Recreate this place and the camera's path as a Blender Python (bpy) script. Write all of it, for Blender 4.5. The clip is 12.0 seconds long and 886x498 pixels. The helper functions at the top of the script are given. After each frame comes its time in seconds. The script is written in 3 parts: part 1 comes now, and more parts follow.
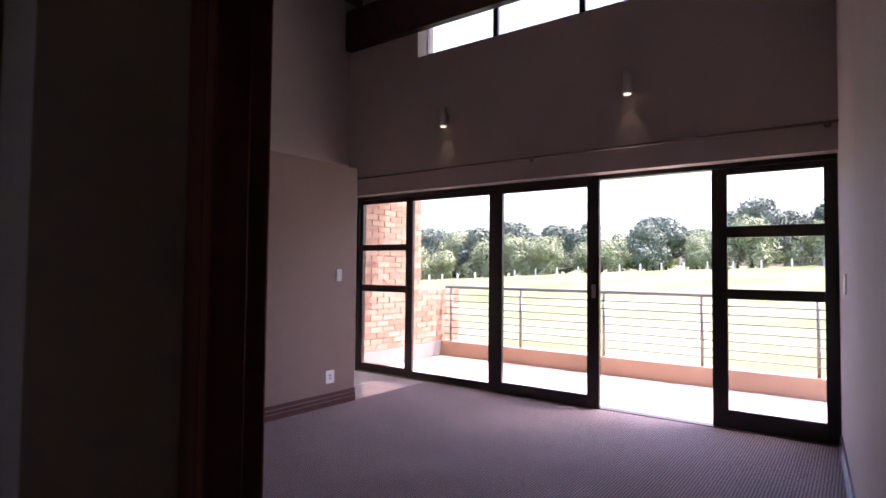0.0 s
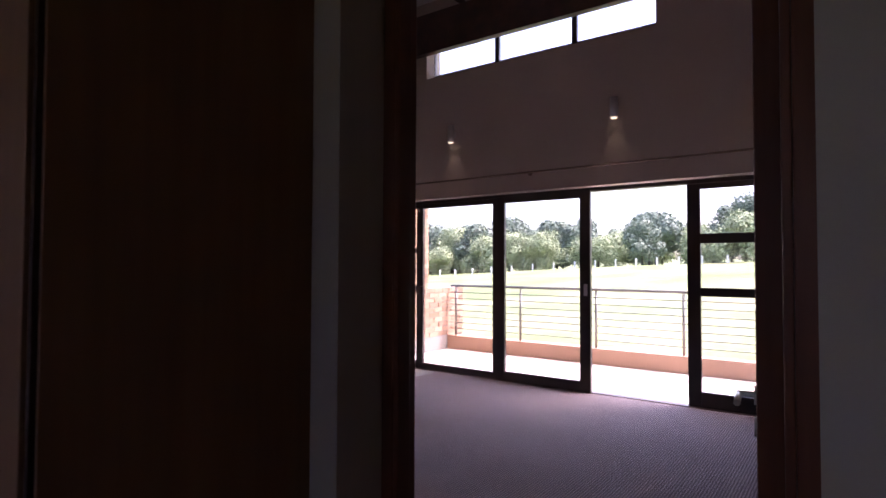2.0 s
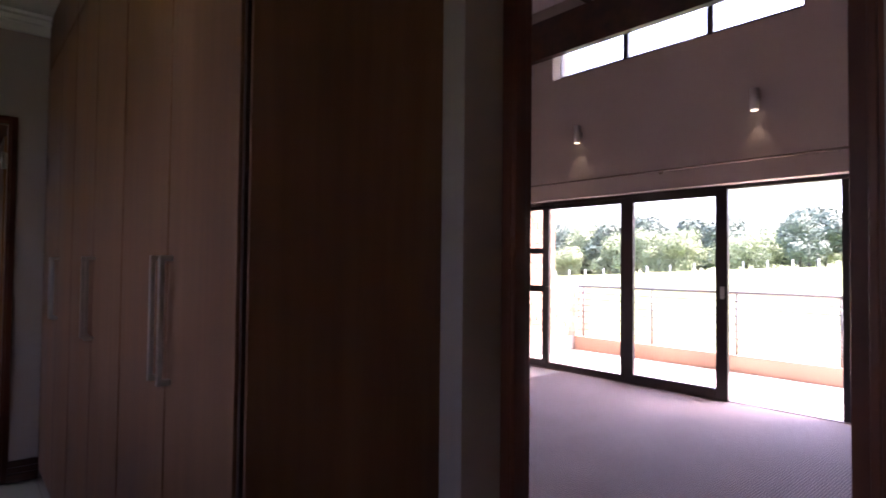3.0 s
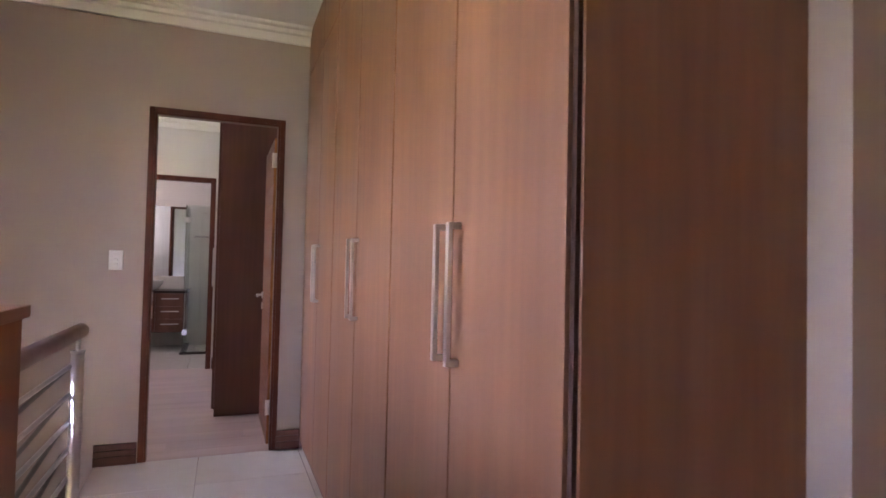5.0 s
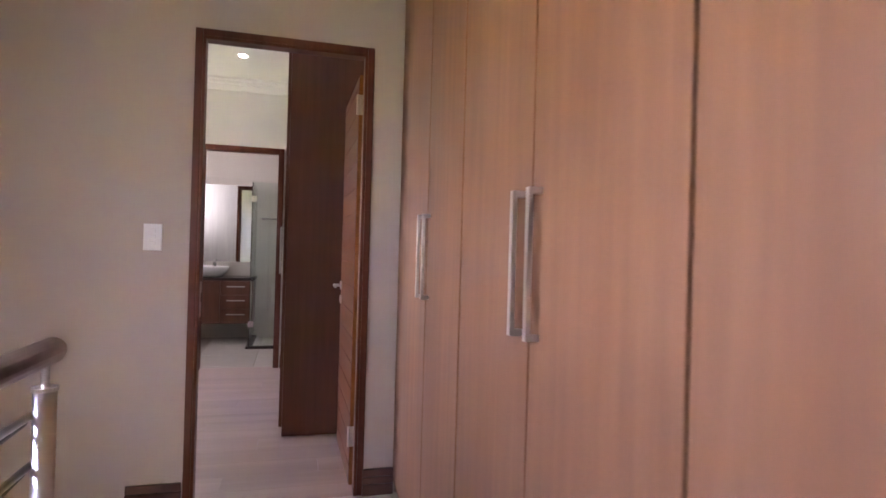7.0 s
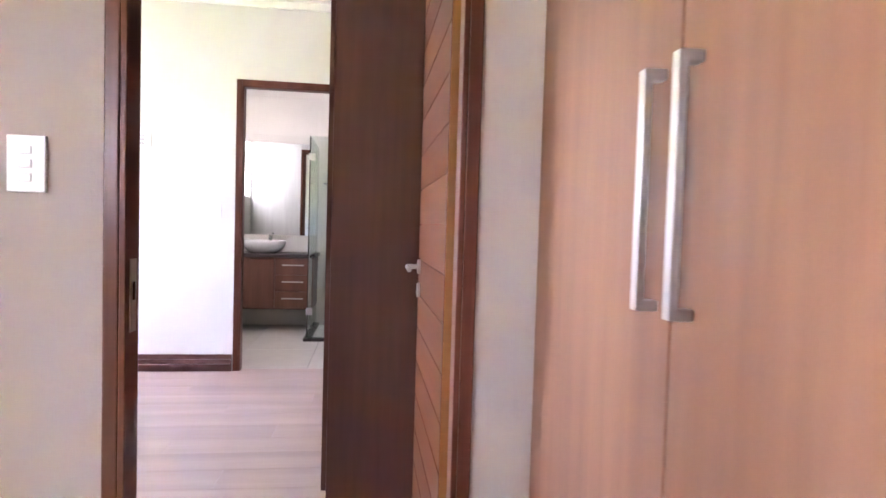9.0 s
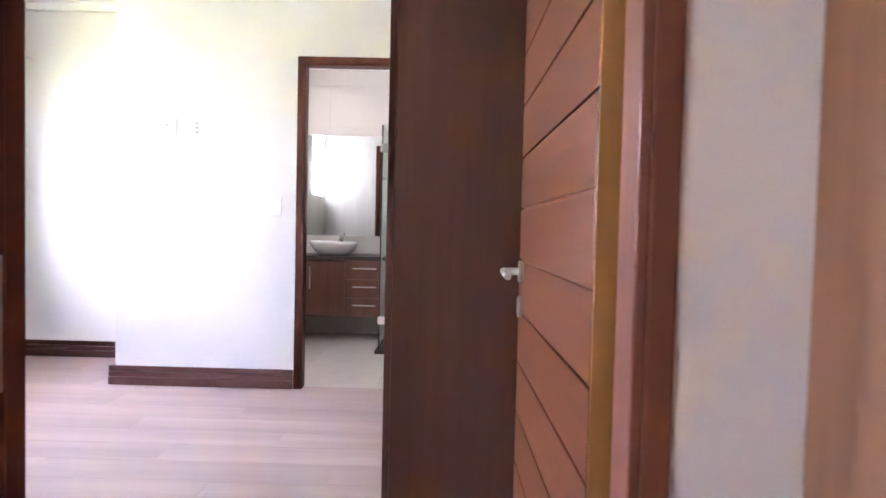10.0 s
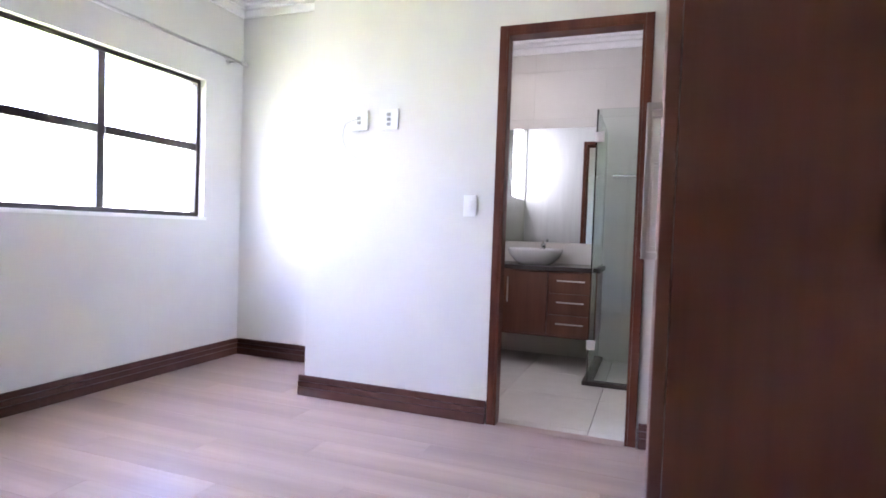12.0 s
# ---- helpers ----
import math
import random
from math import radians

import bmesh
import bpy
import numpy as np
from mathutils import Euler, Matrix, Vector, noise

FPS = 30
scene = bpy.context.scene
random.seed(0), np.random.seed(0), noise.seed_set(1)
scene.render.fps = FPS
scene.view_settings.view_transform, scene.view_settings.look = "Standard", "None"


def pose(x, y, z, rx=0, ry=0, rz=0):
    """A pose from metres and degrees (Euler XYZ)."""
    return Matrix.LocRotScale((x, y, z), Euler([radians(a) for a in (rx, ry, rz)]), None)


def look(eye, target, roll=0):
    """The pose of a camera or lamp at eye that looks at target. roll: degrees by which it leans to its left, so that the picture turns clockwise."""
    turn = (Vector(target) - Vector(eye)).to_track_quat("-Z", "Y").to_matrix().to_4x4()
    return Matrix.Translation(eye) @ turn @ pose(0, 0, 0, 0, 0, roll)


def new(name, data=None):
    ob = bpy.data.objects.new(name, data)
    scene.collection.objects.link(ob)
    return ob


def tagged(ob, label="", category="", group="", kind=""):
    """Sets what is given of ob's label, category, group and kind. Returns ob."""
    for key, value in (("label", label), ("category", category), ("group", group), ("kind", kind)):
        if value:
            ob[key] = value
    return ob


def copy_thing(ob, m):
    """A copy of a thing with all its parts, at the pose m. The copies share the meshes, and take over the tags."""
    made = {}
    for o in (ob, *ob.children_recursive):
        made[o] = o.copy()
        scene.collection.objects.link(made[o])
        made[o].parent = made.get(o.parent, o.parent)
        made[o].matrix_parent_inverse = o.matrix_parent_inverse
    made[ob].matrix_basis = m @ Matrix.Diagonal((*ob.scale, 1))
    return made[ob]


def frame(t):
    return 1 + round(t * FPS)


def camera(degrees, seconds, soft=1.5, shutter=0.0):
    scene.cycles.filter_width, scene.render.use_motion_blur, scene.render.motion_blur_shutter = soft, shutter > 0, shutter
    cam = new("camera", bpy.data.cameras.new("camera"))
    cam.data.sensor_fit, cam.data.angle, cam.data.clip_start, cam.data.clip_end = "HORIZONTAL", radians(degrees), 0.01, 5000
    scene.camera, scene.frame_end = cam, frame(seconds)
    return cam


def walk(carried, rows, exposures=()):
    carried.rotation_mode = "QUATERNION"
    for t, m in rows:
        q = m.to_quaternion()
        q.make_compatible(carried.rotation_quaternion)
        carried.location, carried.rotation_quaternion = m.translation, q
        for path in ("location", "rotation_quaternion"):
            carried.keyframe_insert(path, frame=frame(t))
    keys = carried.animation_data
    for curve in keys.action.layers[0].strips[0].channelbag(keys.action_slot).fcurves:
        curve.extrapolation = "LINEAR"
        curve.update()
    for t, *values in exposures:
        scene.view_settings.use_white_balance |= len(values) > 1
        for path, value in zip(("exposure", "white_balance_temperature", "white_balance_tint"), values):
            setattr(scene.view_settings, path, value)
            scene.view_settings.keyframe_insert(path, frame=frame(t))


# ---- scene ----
cam = camera(76.4, 12.0, soft=1.6, shutter=0.3)
PATH = [
    (0, (0.339, -0.713, 1.241), (1.950, 0.471, 1.314), 0.6),
    (0.5, (0.174, -0.8, 1.242), (1.825, 0.326, 1.322), 0.4),
    (1, (0.001, -0.884, 1.272), (1.656, 0.235, 1.343), 0.3),
    (1.5, (-0.139, -0.982, 1.306), (1.508, 0.151, 1.367), 0.2),
    (2, (-0.297, -1.013, 1.311), (1.321, 0.162, 1.368), 0.2),
    (2.5, (-0.363, -1.081, 1.31), (1.146, 0.231, 1.369), 0.3),
    (3, (-0.419, -1.156, 1.314), (0.893, 0.352, 1.367), 0.6),
    (3.5, (-0.462, -1.132, 1.335), (0.684, 0.507, 1.370), 1.0),
    (3.7, (-0.472, -1.105, 1.32), (0.594, 0.587, 1.358), 1.1),
    (5.3, (-0.497, -0.746, 1.229), (0.17, 1.14, 1.267), 1.6),
    (5.5, (-0.473, -0.699, 1.253), (0.159, 1.198, 1.272), 1.9),
    (6, (-0.473, -0.401, 1.241), (0.106, 1.513, 1.262), 1.7),
    (6.5, (-0.489, -0.053, 1.215), (0.042, 1.875, 1.232), 1.6),
    (7, (-0.503, 0.306, 1.187), (0.012, 2.238, 1.196), 1.6),
    (7.2, (-0.519, 0.445, 1.175), (0.0, 2.377, 1.192), 1.9),
    (9, (-0.388, 1.754, 1.107), (-0.133, 3.736, 1.033), 1.7),
    (9.5, (-0.383, 2.098, 1.081), (-0.246, 4.092, 1.005), 1.1),
    (10, (-0.385, 2.432, 1.061), (-0.409, 4.431, 0.993), 1.35),
    (10.5, (-0.432, 2.681, 1.066), (-0.589, 4.664, 0.99), 1.5),
    (11, (-0.481, 2.902, 1.067), (-0.82, 4.872, 0.987), 1.6),
    (11.5, (-0.534, 3.05, 1.059), (-1.081, 4.972, 0.985), 1.8),
    (12, (-0.565, 3.115, 1.047), (-1.266, 4.987, 0.983), 2.0),
]

EXPOSURES = [(0, 2.8, 6100, 38), (2.6, 2.85, 6100, 38), (3.0, 3.85, 6150, 39), (3.3, 4.8, 6250, 40), (3.5, 5.3, 6300, 41), (3.7, 5.6, 6350, 41),
             (5.5, 6.6, 6850, 42), (7.2, 6.75, 6800, 37), (9.0, 7.65, 6450, 31), (9.5, 7.7, 6350, 29), (10.0, 7.5, 6350, 29), (10.5, 7.4, 6250, 30), (11.5, 7.25, 6050, 30), (12.0, 7.05, 6000, 30)]
walk(cam, [(t, look(eye, target, roll)) for t, eye, target, roll in PATH], EXPOSURES)

# ---- daylight ----
SUN = Vector((0.22, -0.45, 0.87)).normalized()
world = bpy.data.worlds.new("world")
scene.world = world
world.use_nodes = True
wn = world.node_tree.nodes
sky = wn.new("ShaderNodeTexSky")
sky.sky_type, sky.sun_disc = "NISHITA", False
sky.sun_elevation, sky.sun_rotation = math.asin(SUN.z), math.atan2(SUN.x, SUN.y)
sky.dust_density, sky.air_density = 4.0, 1.0
world.node_tree.links.new(sky.outputs[0], wn["Background"].inputs[0])
wn["Background"].inputs[1].default_value = 0.15
sun = new("sun", bpy.data.lights.new("sun", "SUN"))
sun.data.energy, sun.data.angle, sun.data.color = 2.2, radians(2.0), (1.0, 0.95, 0.88)
sun.matrix_world = look(SUN * 50, (0, 0, 0))


def window_light(at, target, w, h, watts, colour=(0.93, 0.96, 1.0)):
    lamp = new("window_light", bpy.data.lights.new("window_light", "AREA"))
    lamp.data.shape, lamp.data.size, lamp.data.size_y = "RECTANGLE", w, h
    lamp.data.energy, lamp.data.color = watts, colour
    lamp.matrix_world = look(at, target)


# daylight standing in the openings of the place
window_light((-3.98, 4.95, 1.65), (-2.0, 4.6, 0.0), 1.9, 0.9, 0.14)


# ---- materials ----
def nodes_of(name, rough=0.5, metal=0.0):
    m = bpy.data.materials.new(name)
    m.use_nodes = True
    nt = m.node_tree
    b = nt.nodes["Principled BSDF"]
    b.inputs["Roughness"].default_value, b.inputs["Metallic"].default_value = rough, metal
    return m, nt, b


def noise_node(nt, scale, stretch=(1, 1, 1), detail=4.0, shift=False):
    tc, mp, nz = nt.nodes.new("ShaderNodeTexCoord"), nt.nodes.new("ShaderNodeMapping"), nt.nodes.new("ShaderNodeTexNoise")
    mp.inputs["Scale"].default_value = stretch
    nt.links.new(tc.outputs["Object"], mp.inputs[0])
    if shift:
        inf, mul = nt.nodes.new("ShaderNodeObjectInfo"), nt.nodes.new("ShaderNodeMath")
        mul.operation, mul.inputs[1].default_value = "MULTIPLY", 37.0
        nt.links.new(inf.outputs["Random"], mul.inputs[0])
        nt.links.new(mul.outputs[0], mp.inputs["Location"])
    nt.links.new(mp.outputs[0], nz.inputs["Vector"])
    nz.inputs["Scale"].default_value, nz.inputs["Detail"].default_value = scale, detail
    return nz


def ramp(nt, fac, stops):
    r = nt.nodes.new("ShaderNodeValToRGB")
    el = r.color_ramp.elements
    while len(el) < len(stops):
        el.new(0.5)
    for e, (p, c) in zip(el, stops):
        e.position, e.color = p, (*c, 1)
    nt.links.new(fac, r.inputs[0])
    return r


def blend(nt, a, b, fac, mode="MULTIPLY"):
    m = nt.nodes.new("ShaderNodeMixRGB")
    m.blend_type, m.inputs[0].default_value = mode, fac
    nt.links.new(a, m.inputs[1])
    nt.links.new(b, m.inputs[2])
    return m


def bump(nt, b, height, strength, dist=0.002):
    n = nt.nodes.new("ShaderNodeBump")
    n.inputs["Strength"].default_value, n.inputs["Distance"].default_value = strength, dist
    nt.links.new(height, n.inputs["Height"])
    nt.links.new(n.outputs[0], b.inputs["Normal"])


def paint(name, c, rough=0.75, var=0.06, bumpy=0.15):
    m, nt, b = nodes_of(name, rough)
    big, fine = noise_node(nt, 0.9), noise_node(nt, 140, detail=2)
    lo, hi = [v * (1 - var) for v in c], [min(1, v * (1 + var)) for v in c]
    r = ramp(nt, big.outputs[0], [(0.3, lo), (0.7, hi)])
    nt.links.new(r.outputs[0], b.inputs["Base Color"])
    bump(nt, b, fine.outputs[0], bumpy)
    return m


def wood(name, dark, light, axis="z", rough=0.4, scale=1.0, piece=False, coat=0.0, shine=0.5):
    m, nt, b = nodes_of(name, rough)
    b.inputs["Specular IOR Level"].default_value = shine
    st = {"x": (0.06, 1, 1), "y": (1, 0.06, 1), "z": (1, 1, 0.06)}[axis]
    wide, fine = noise_node(nt, 7 * scale, st, 1.5, piece), noise_node(nt, 60 * scale, st, 5, piece)
    mid = [(a + c) / 2 for a, c in zip(dark, light)]
    r1 = ramp(nt, wide.outputs[0], [(0.3, dark), (0.5, mid), (0.68, light)])
    r2 = ramp(nt, fine.outputs[0], [(0.3, (0.78, 0.76, 0.74)), (0.65, (1, 1, 1))])
    col = blend(nt, r1.outputs[0], r2.outputs[0], 0.35 if piece else 0.8)
    if piece:
        inf = nt.nodes.new("ShaderNodeObjectInfo")
        r3 = ramp(nt, inf.outputs["Random"], [(0, (0.88, 0.87, 0.87)), (1, (1.0, 1.0, 1.0))])
        col = blend(nt, col.outputs[0], r3.outputs[0], 1.0)
    else:
        blotch = noise_node(nt, 3.2, tuple(0.35 if v < 1 else v for v in st), 3)
        r4 = ramp(nt, blotch.outputs[0], [(0.32, (0.8, 0.76, 0.74)), (0.62, (1, 1, 1))])
        col = blend(nt, col.outputs[0], r4.outputs[0], 0.8)
    nt.links.new(col.outputs[0], b.inputs["Base Color"])
    rr = ramp(nt, wide.outputs[0], [(0.2, (rough * 0.85,) * 3), (0.8, (rough * 1.15,) * 3)])
    nt.links.new(rr.outputs[0], b.inputs["Roughness"])
    b.inputs["Coat Weight"].default_value = coat
    b.inputs["Coat Roughness"].default_value = 0.15
    bump(nt, b, fine.outputs[0], 0.15, 0.001)
    return m


def metal(name, c, rough):
    m, nt, b = nodes_of(name, rough, 1.0)
    n = noise_node(nt, 30, (1, 1, 0.1))
    r = ramp(nt, n.outputs[0], [(0.3, [v * 0.9 for v in c]), (0.7, c)])
    nt.links.new(r.outputs[0], b.inputs["Base Color"])
    return m


def glass_mat(name, tint=(1, 1, 1), rough=0.0):
    m, nt, b = nodes_of(name, rough)
    b.inputs["Base Color"].default_value = (*tint, 1)
    b.inputs["Transmission Weight"].default_value, b.inputs["IOR"].default_value = 1.0, 1.45
    return m


def plain(name, c, rough=0.4):
    m, nt, b = nodes_of(name, rough)
    n = noise_node(nt, 25)
    r = ramp(nt, n.outputs[0], [(0.3, [v * 0.94 for v in c]), (0.7, c)])
    nt.links.new(r.outputs[0], b.inputs["Base Color"])
    return m


def piece_mat(name, stops, rough, grain=60, var=0.15, bumpy=0.3):
    m, nt, b = nodes_of(name, rough)
    inf = nt.nodes.new("ShaderNodeObjectInfo")
    r = ramp(nt, inf.outputs["Random"], stops)
    n = noise_node(nt, grain, (1, 1, 1), 5, True)
    r2 = ramp(nt, n.outputs[0], [(0.3, (1 - var,) * 3), (0.7, (1, 1, 1))])
    col = blend(nt, r.outputs[0], r2.outputs[0], 1.0)
    nt.links.new(col.outputs[0], b.inputs["Base Color"])
    bump(nt, b, n.outputs[0], bumpy, 0.002)
    return m


TAUPE = paint("taupe_paint", (0.44, 0.37, 0.33))
# Same finish as TAUPE, darker and browner, for the low enclosure.
TAUPE_DEEP = paint("deep_taupe", (0.30, 0.215, 0.18))
CREAM = paint("cream_paint", (0.64, 0.62, 0.595))
WHITE = paint("white_plaster", (0.8, 0.79, 0.77), 0.6, 0.03)
CUPBOARD = wood("cupboard_laminate", (0.195, 0.080, 0.037), (0.295, 0.135, 0.069), "z", 0.5, 0.42)
CUPBOARD_DARK = wood("dark_laminate", (0.105, 0.037, 0.024), (0.165, 0.060, 0.039), "z", 0.48, 0.6)
MAHOG = wood("varnished_mahogany", (0.085, 0.021, 0.006), (0.15, 0.040, 0.011), "x", 0.4, 1.0, shine=0.22)
FRAME_WOOD = wood("frame_timber", (0.09, 0.024, 0.014), (0.17, 0.050, 0.024), "z", 0.42, 1.2, shine=0.3)
SKIRT = wood("skirting_timber", (0.07, 0.025, 0.019), (0.115, 0.042, 0.03), "x", 0.35, 1.0, coat=0.2)
PINE = wood("raw_edge_timber", (0.24, 0.095, 0.02), (0.34, 0.15, 0.035), "z", 0.5)
BLACK_FRAME = wood("dark_stained_timber", (0.016, 0.009, 0.008), (0.032, 0.018, 0.015), "z", 0.4)
RAFTER = wood("rafter_timber", (0.05, 0.02, 0.014), (0.10, 0.04, 0.026), "x", 0.5)
LAMINATE = wood("laminate_plank", (0.33, 0.23, 0.195), (0.45, 0.325, 0.28), "x", 0.33, 0.9, piece=True)
STEEL = metal("brushed_steel", (0.62, 0.6, 0.58), 0.28)
CHROME = metal("chrome", (0.8, 0.8, 0.8), 0.08)
GALV = metal("galvanised_steel", (0.22, 0.21, 0.2), 0.45)
BRONZE = metal("bronze_rod", (0.2, 0.15, 0.12), 0.4)
MIRROR = metal("mirror_silver", (0.64, 0.68, 0.66), 0.01)
GLASS = glass_mat("clear_glass", (0.94, 0.94, 0.94))
SHOWER_GLASS = glass_mat("green_glass", (0.86, 0.95, 0.92))
PLASTIC = plain("white_plastic", (0.8, 0.8, 0.8), 0.3)
SOCKET_GREY = plain("grey_plastic", (0.38, 0.38, 0.38), 0.4)
# DARK paints in the shade inside joints and slots.
DARK = plain("gap_shade", (0.05, 0.02, 0.012), 1.0)
CERAMIC = plain("white_ceramic", (0.85, 0.85, 0.84), 0.08)
GRANITE = piece_mat("dark_granite", [(0, (0.06, 0.05, 0.045)), (1, (0.08, 0.065, 0.06))], 0.2, 120, 0.5, 0.0)
TILE = piece_mat("cream_tile", [(0, (0.66, 0.63, 0.58)), (1, (0.72, 0.69, 0.64))], 0.12, 9, 0.05, 0.02)
BALCONY_TILE = piece_mat("pale_paver", [(0, (0.56, 0.48, 0.42)), (1, (0.66, 0.58, 0.52))], 0.5, 20, 0.15, 0.1)
GROUT = plain("grout", (0.4, 0.37, 0.34), 0.9)
BRICK = piece_mat("face_brick", [(0, (0.25, 0.135, 0.08)), (0.35, (0.34, 0.205, 0.13)), (0.7, (0.40, 0.265, 0.175)), (1, (0.29, 0.155, 0.10))], 0.8, 40, 0.3, 0.5)
MORTAR = paint("mortar", (0.22, 0.19, 0.165), 0.9, 0.1, 0.4)
KERB = paint("ochre_render", (0.40, 0.24, 0.16), 0.8, 0.1)
CABLE = plain("white_cable", (0.7, 0.69, 0.66), 0.5)


def carpet_mat():
    m, nt, b = nodes_of("woven_carpet", 0.95)
    tc = nt.nodes.new("ShaderNodeTexCoord")
    w1, w2 = nt.nodes.new("ShaderNodeTexWave"), nt.nodes.new("ShaderNodeTexWave")
    for w, ax in ((w1, "X"), (w2, "Y")):
        w.bands_direction = ax
        w.inputs["Scale"].default_value, w.inputs["Distortion"].default_value = 18, 1.5
        nt.links.new(tc.outputs["Object"], w.inputs[0])
    both = blend(nt, w1.outputs["Color"], w2.outputs["Color"], 1.0, "MULTIPLY")
    n, patch = noise_node(nt, 160, detail=3), noise_node(nt, 1.6)
    r = ramp(nt, both.outputs[0], [(0.03, (0.17, 0.125, 0.12)), (0.5, (0.62, 0.49, 0.465))])
    r2 = ramp(nt, n.outputs[0], [(0.3, (0.7, 0.7, 0.7)), (0.7, (1, 1, 1))])
    r3 = ramp(nt, patch.outputs[0], [(0.3, (0.85, 0.85, 0.85)), (0.7, (1, 1, 1))])
    c = blend(nt, blend(nt, r.outputs[0], r2.outputs[0], 1.0).outputs[0], r3.outputs[0], 1.0)
    nt.links.new(c.outputs[0], b.inputs["Base Color"])
    bump(nt, b, both.outputs[0], 0.6, 0.006)
    return m


CARPET = carpet_mat()


def grass_mat():
    m, nt, b = nodes_of("dry_meadow", 0.95)
    a, c = noise_node(nt, 0.12), noise_node(nt, 2.5, detail=6)
    r = ramp(nt, a.outputs[0], [(0.35, (0.085, 0.13, 0.035)), (0.5, (0.15, 0.185, 0.065)), (0.7, (0.25, 0.23, 0.12))])
    r2 = ramp(nt, c.outputs[0], [(0.3, (0.65, 0.7, 0.6)), (0.7, (1, 1, 1))])
    nt.links.new(blend(nt, r.outputs[0], r2.outputs[0], 1.0).outputs[0], b.inputs["Base Color"])
    bump(nt, b, c.outputs[0], 0.8, 0.1)
    return m


GRASS = grass_mat()


def leaf_mat(name, lo, hi):
    m, nt, b = nodes_of(name, 0.7)
    g = nt.nodes.new("ShaderNodeNewGeometry")
    r = ramp(nt, g.outputs["Random Per Island"], [(0, lo), (1, hi)])
    nt.links.new(r.outputs[0], b.inputs["Base Color"])
    return m


LEAF_LIGHT = leaf_mat("light_foliage", (0.14, 0.18, 0.09), (0.26, 0.31, 0.16))
LEAF_DARK = leaf_mat("dark_foliage", (0.06, 0.09, 0.065), (0.12, 0.16, 0.105))
BARK = wood("bark", (0.05, 0.04, 0.03), (0.1, 0.08, 0.06), "z", 0.9)


# ---- building helpers ----
def box(bm, x0, x1, y0, y1, z0, z1, bevel=0.0):
    r = bmesh.ops.create_cube(bm, size=1.0, matrix=Matrix.LocRotScale(((x0 + x1) / 2, (y0 + y1) / 2, (z0 + z1) / 2), None, (abs(x1 - x0), abs(y1 - y0), abs(z1 - z0))))
    if bevel:
        es = list({e for v in r["verts"] for e in v.link_edges})
        bmesh.ops.bevel(bm, geom=es, offset=bevel, segments=2, affect="EDGES", profile=0.6)
    return bm


def tube(bm, a, b, r, n=12, r2=None):
    a, b = Vector(a), Vector(b)
    d = b - a
    m = Matrix.Translation((a + b) / 2) @ d.to_track_quat("Z", "Y").to_matrix().to_4x4()
    bmesh.ops.create_cone(bm, cap_ends=True, segments=n, radius1=r, radius2=r if r2 is None else r2, depth=d.length, matrix=m)
    return bm


def ball(bm, c, r):
    bmesh.ops.create_uvsphere(bm, u_segments=12, v_segments=8, radius=r, matrix=Matrix.Translation(c))
    return bm


def B(*boxes, bevel=0.0):
    bm = bmesh.new()
    for b in boxes:
        box(bm, *b, bevel=bevel)
    return bm


def T(*tubes):
    bm = bmesh.new()
    for t in tubes:
        tube(bm, *t)
    return bm


def mesh_of(name, bm, material, smooth=False):
    me = bpy.data.meshes.new(name)
    if smooth:
        for f in bm.faces:
            f.smooth = len(f.verts) == 4
    bm.to_mesh(me)
    bm.free()
    me.materials.append(material)
    return me


def part(name, bm, material, parent=None, label="", smooth=False, local=False):
    ob = new(name, mesh_of(name, bm, material, smooth))
    if parent is not None:
        ob.parent = parent
        if not local and parent.type == "EMPTY":
            ob.matrix_parent_inverse = Matrix.Translation(-parent.location)
    if label:
        tagged(ob, label)
    return ob


def thing(name, at, label, category, group="", kind=""):
    ob = new(name)
    ob.location = at
    ob.empty_display_size = 0.1
    return tagged(ob, label, category, group, kind)


def structure(name, bm, material, label, category="wall"):
    return tagged(part(name, bm, material), label, category, "", "structure")


def wall_boxes(axis, a, b, s0, s1, z0, z1, holes=()):
    """Boxes of a wall from a to b thick, s0 to s1 long, with holes (h0, h1, zlow, zhigh)."""
    out, s = [], s0
    for h0, h1, q0, q1 in sorted(holes):
        out.append((s, h0, z0, z1))
        if q0 > z0:
            out.append((h0, h1, z0, q0))
        if q1 < z1:
            out.append((h0, h1, q1, z1))
        s = h1
    out.append((s, s1, z0, z1))
    if axis == "x":
        return [(a, b, p, q, l, h) for p, q, l, h in out if q - p > 1e-4]
    return [(p, q, a, b, l, h) for p, q, l, h in out if q - p > 1e-4]


# ---- plan ----
XG = 5.335                 # glazing of the first bedroom
XI = 5.15                  # its inner wall face
Y2, Y2B = 3.035, 3.12       # corridor's end wall
Y3, Y3B = 6.07, 6.19       # far wall of the second bedroom
YB = 8.05                  # bathroom's back wall
ZC = 2.78                  # ceiling
ZR = 4.55                  # raised ceiling
XW = -3.70                 # window wall of the second bedroom
XD, XDB = 0.51, 0.715       # wall between corridor and first bedroom

# floors
structure("floor_slab", B((-1.17, 5.5, -4.2, 3.08, -0.3, -0.02), (XW - 0.1, 5.5, 3.08, 8.2, -0.3, -0.02)), GROUT, "grey concrete floor slab under the finishes", "floor")
structure("carpet", B((0.68, XG - 0.05, -0.95, 3.13, -0.02, 0.004)), CARPET, "taupe woven loop carpet on the bedroom floor", "carpet")

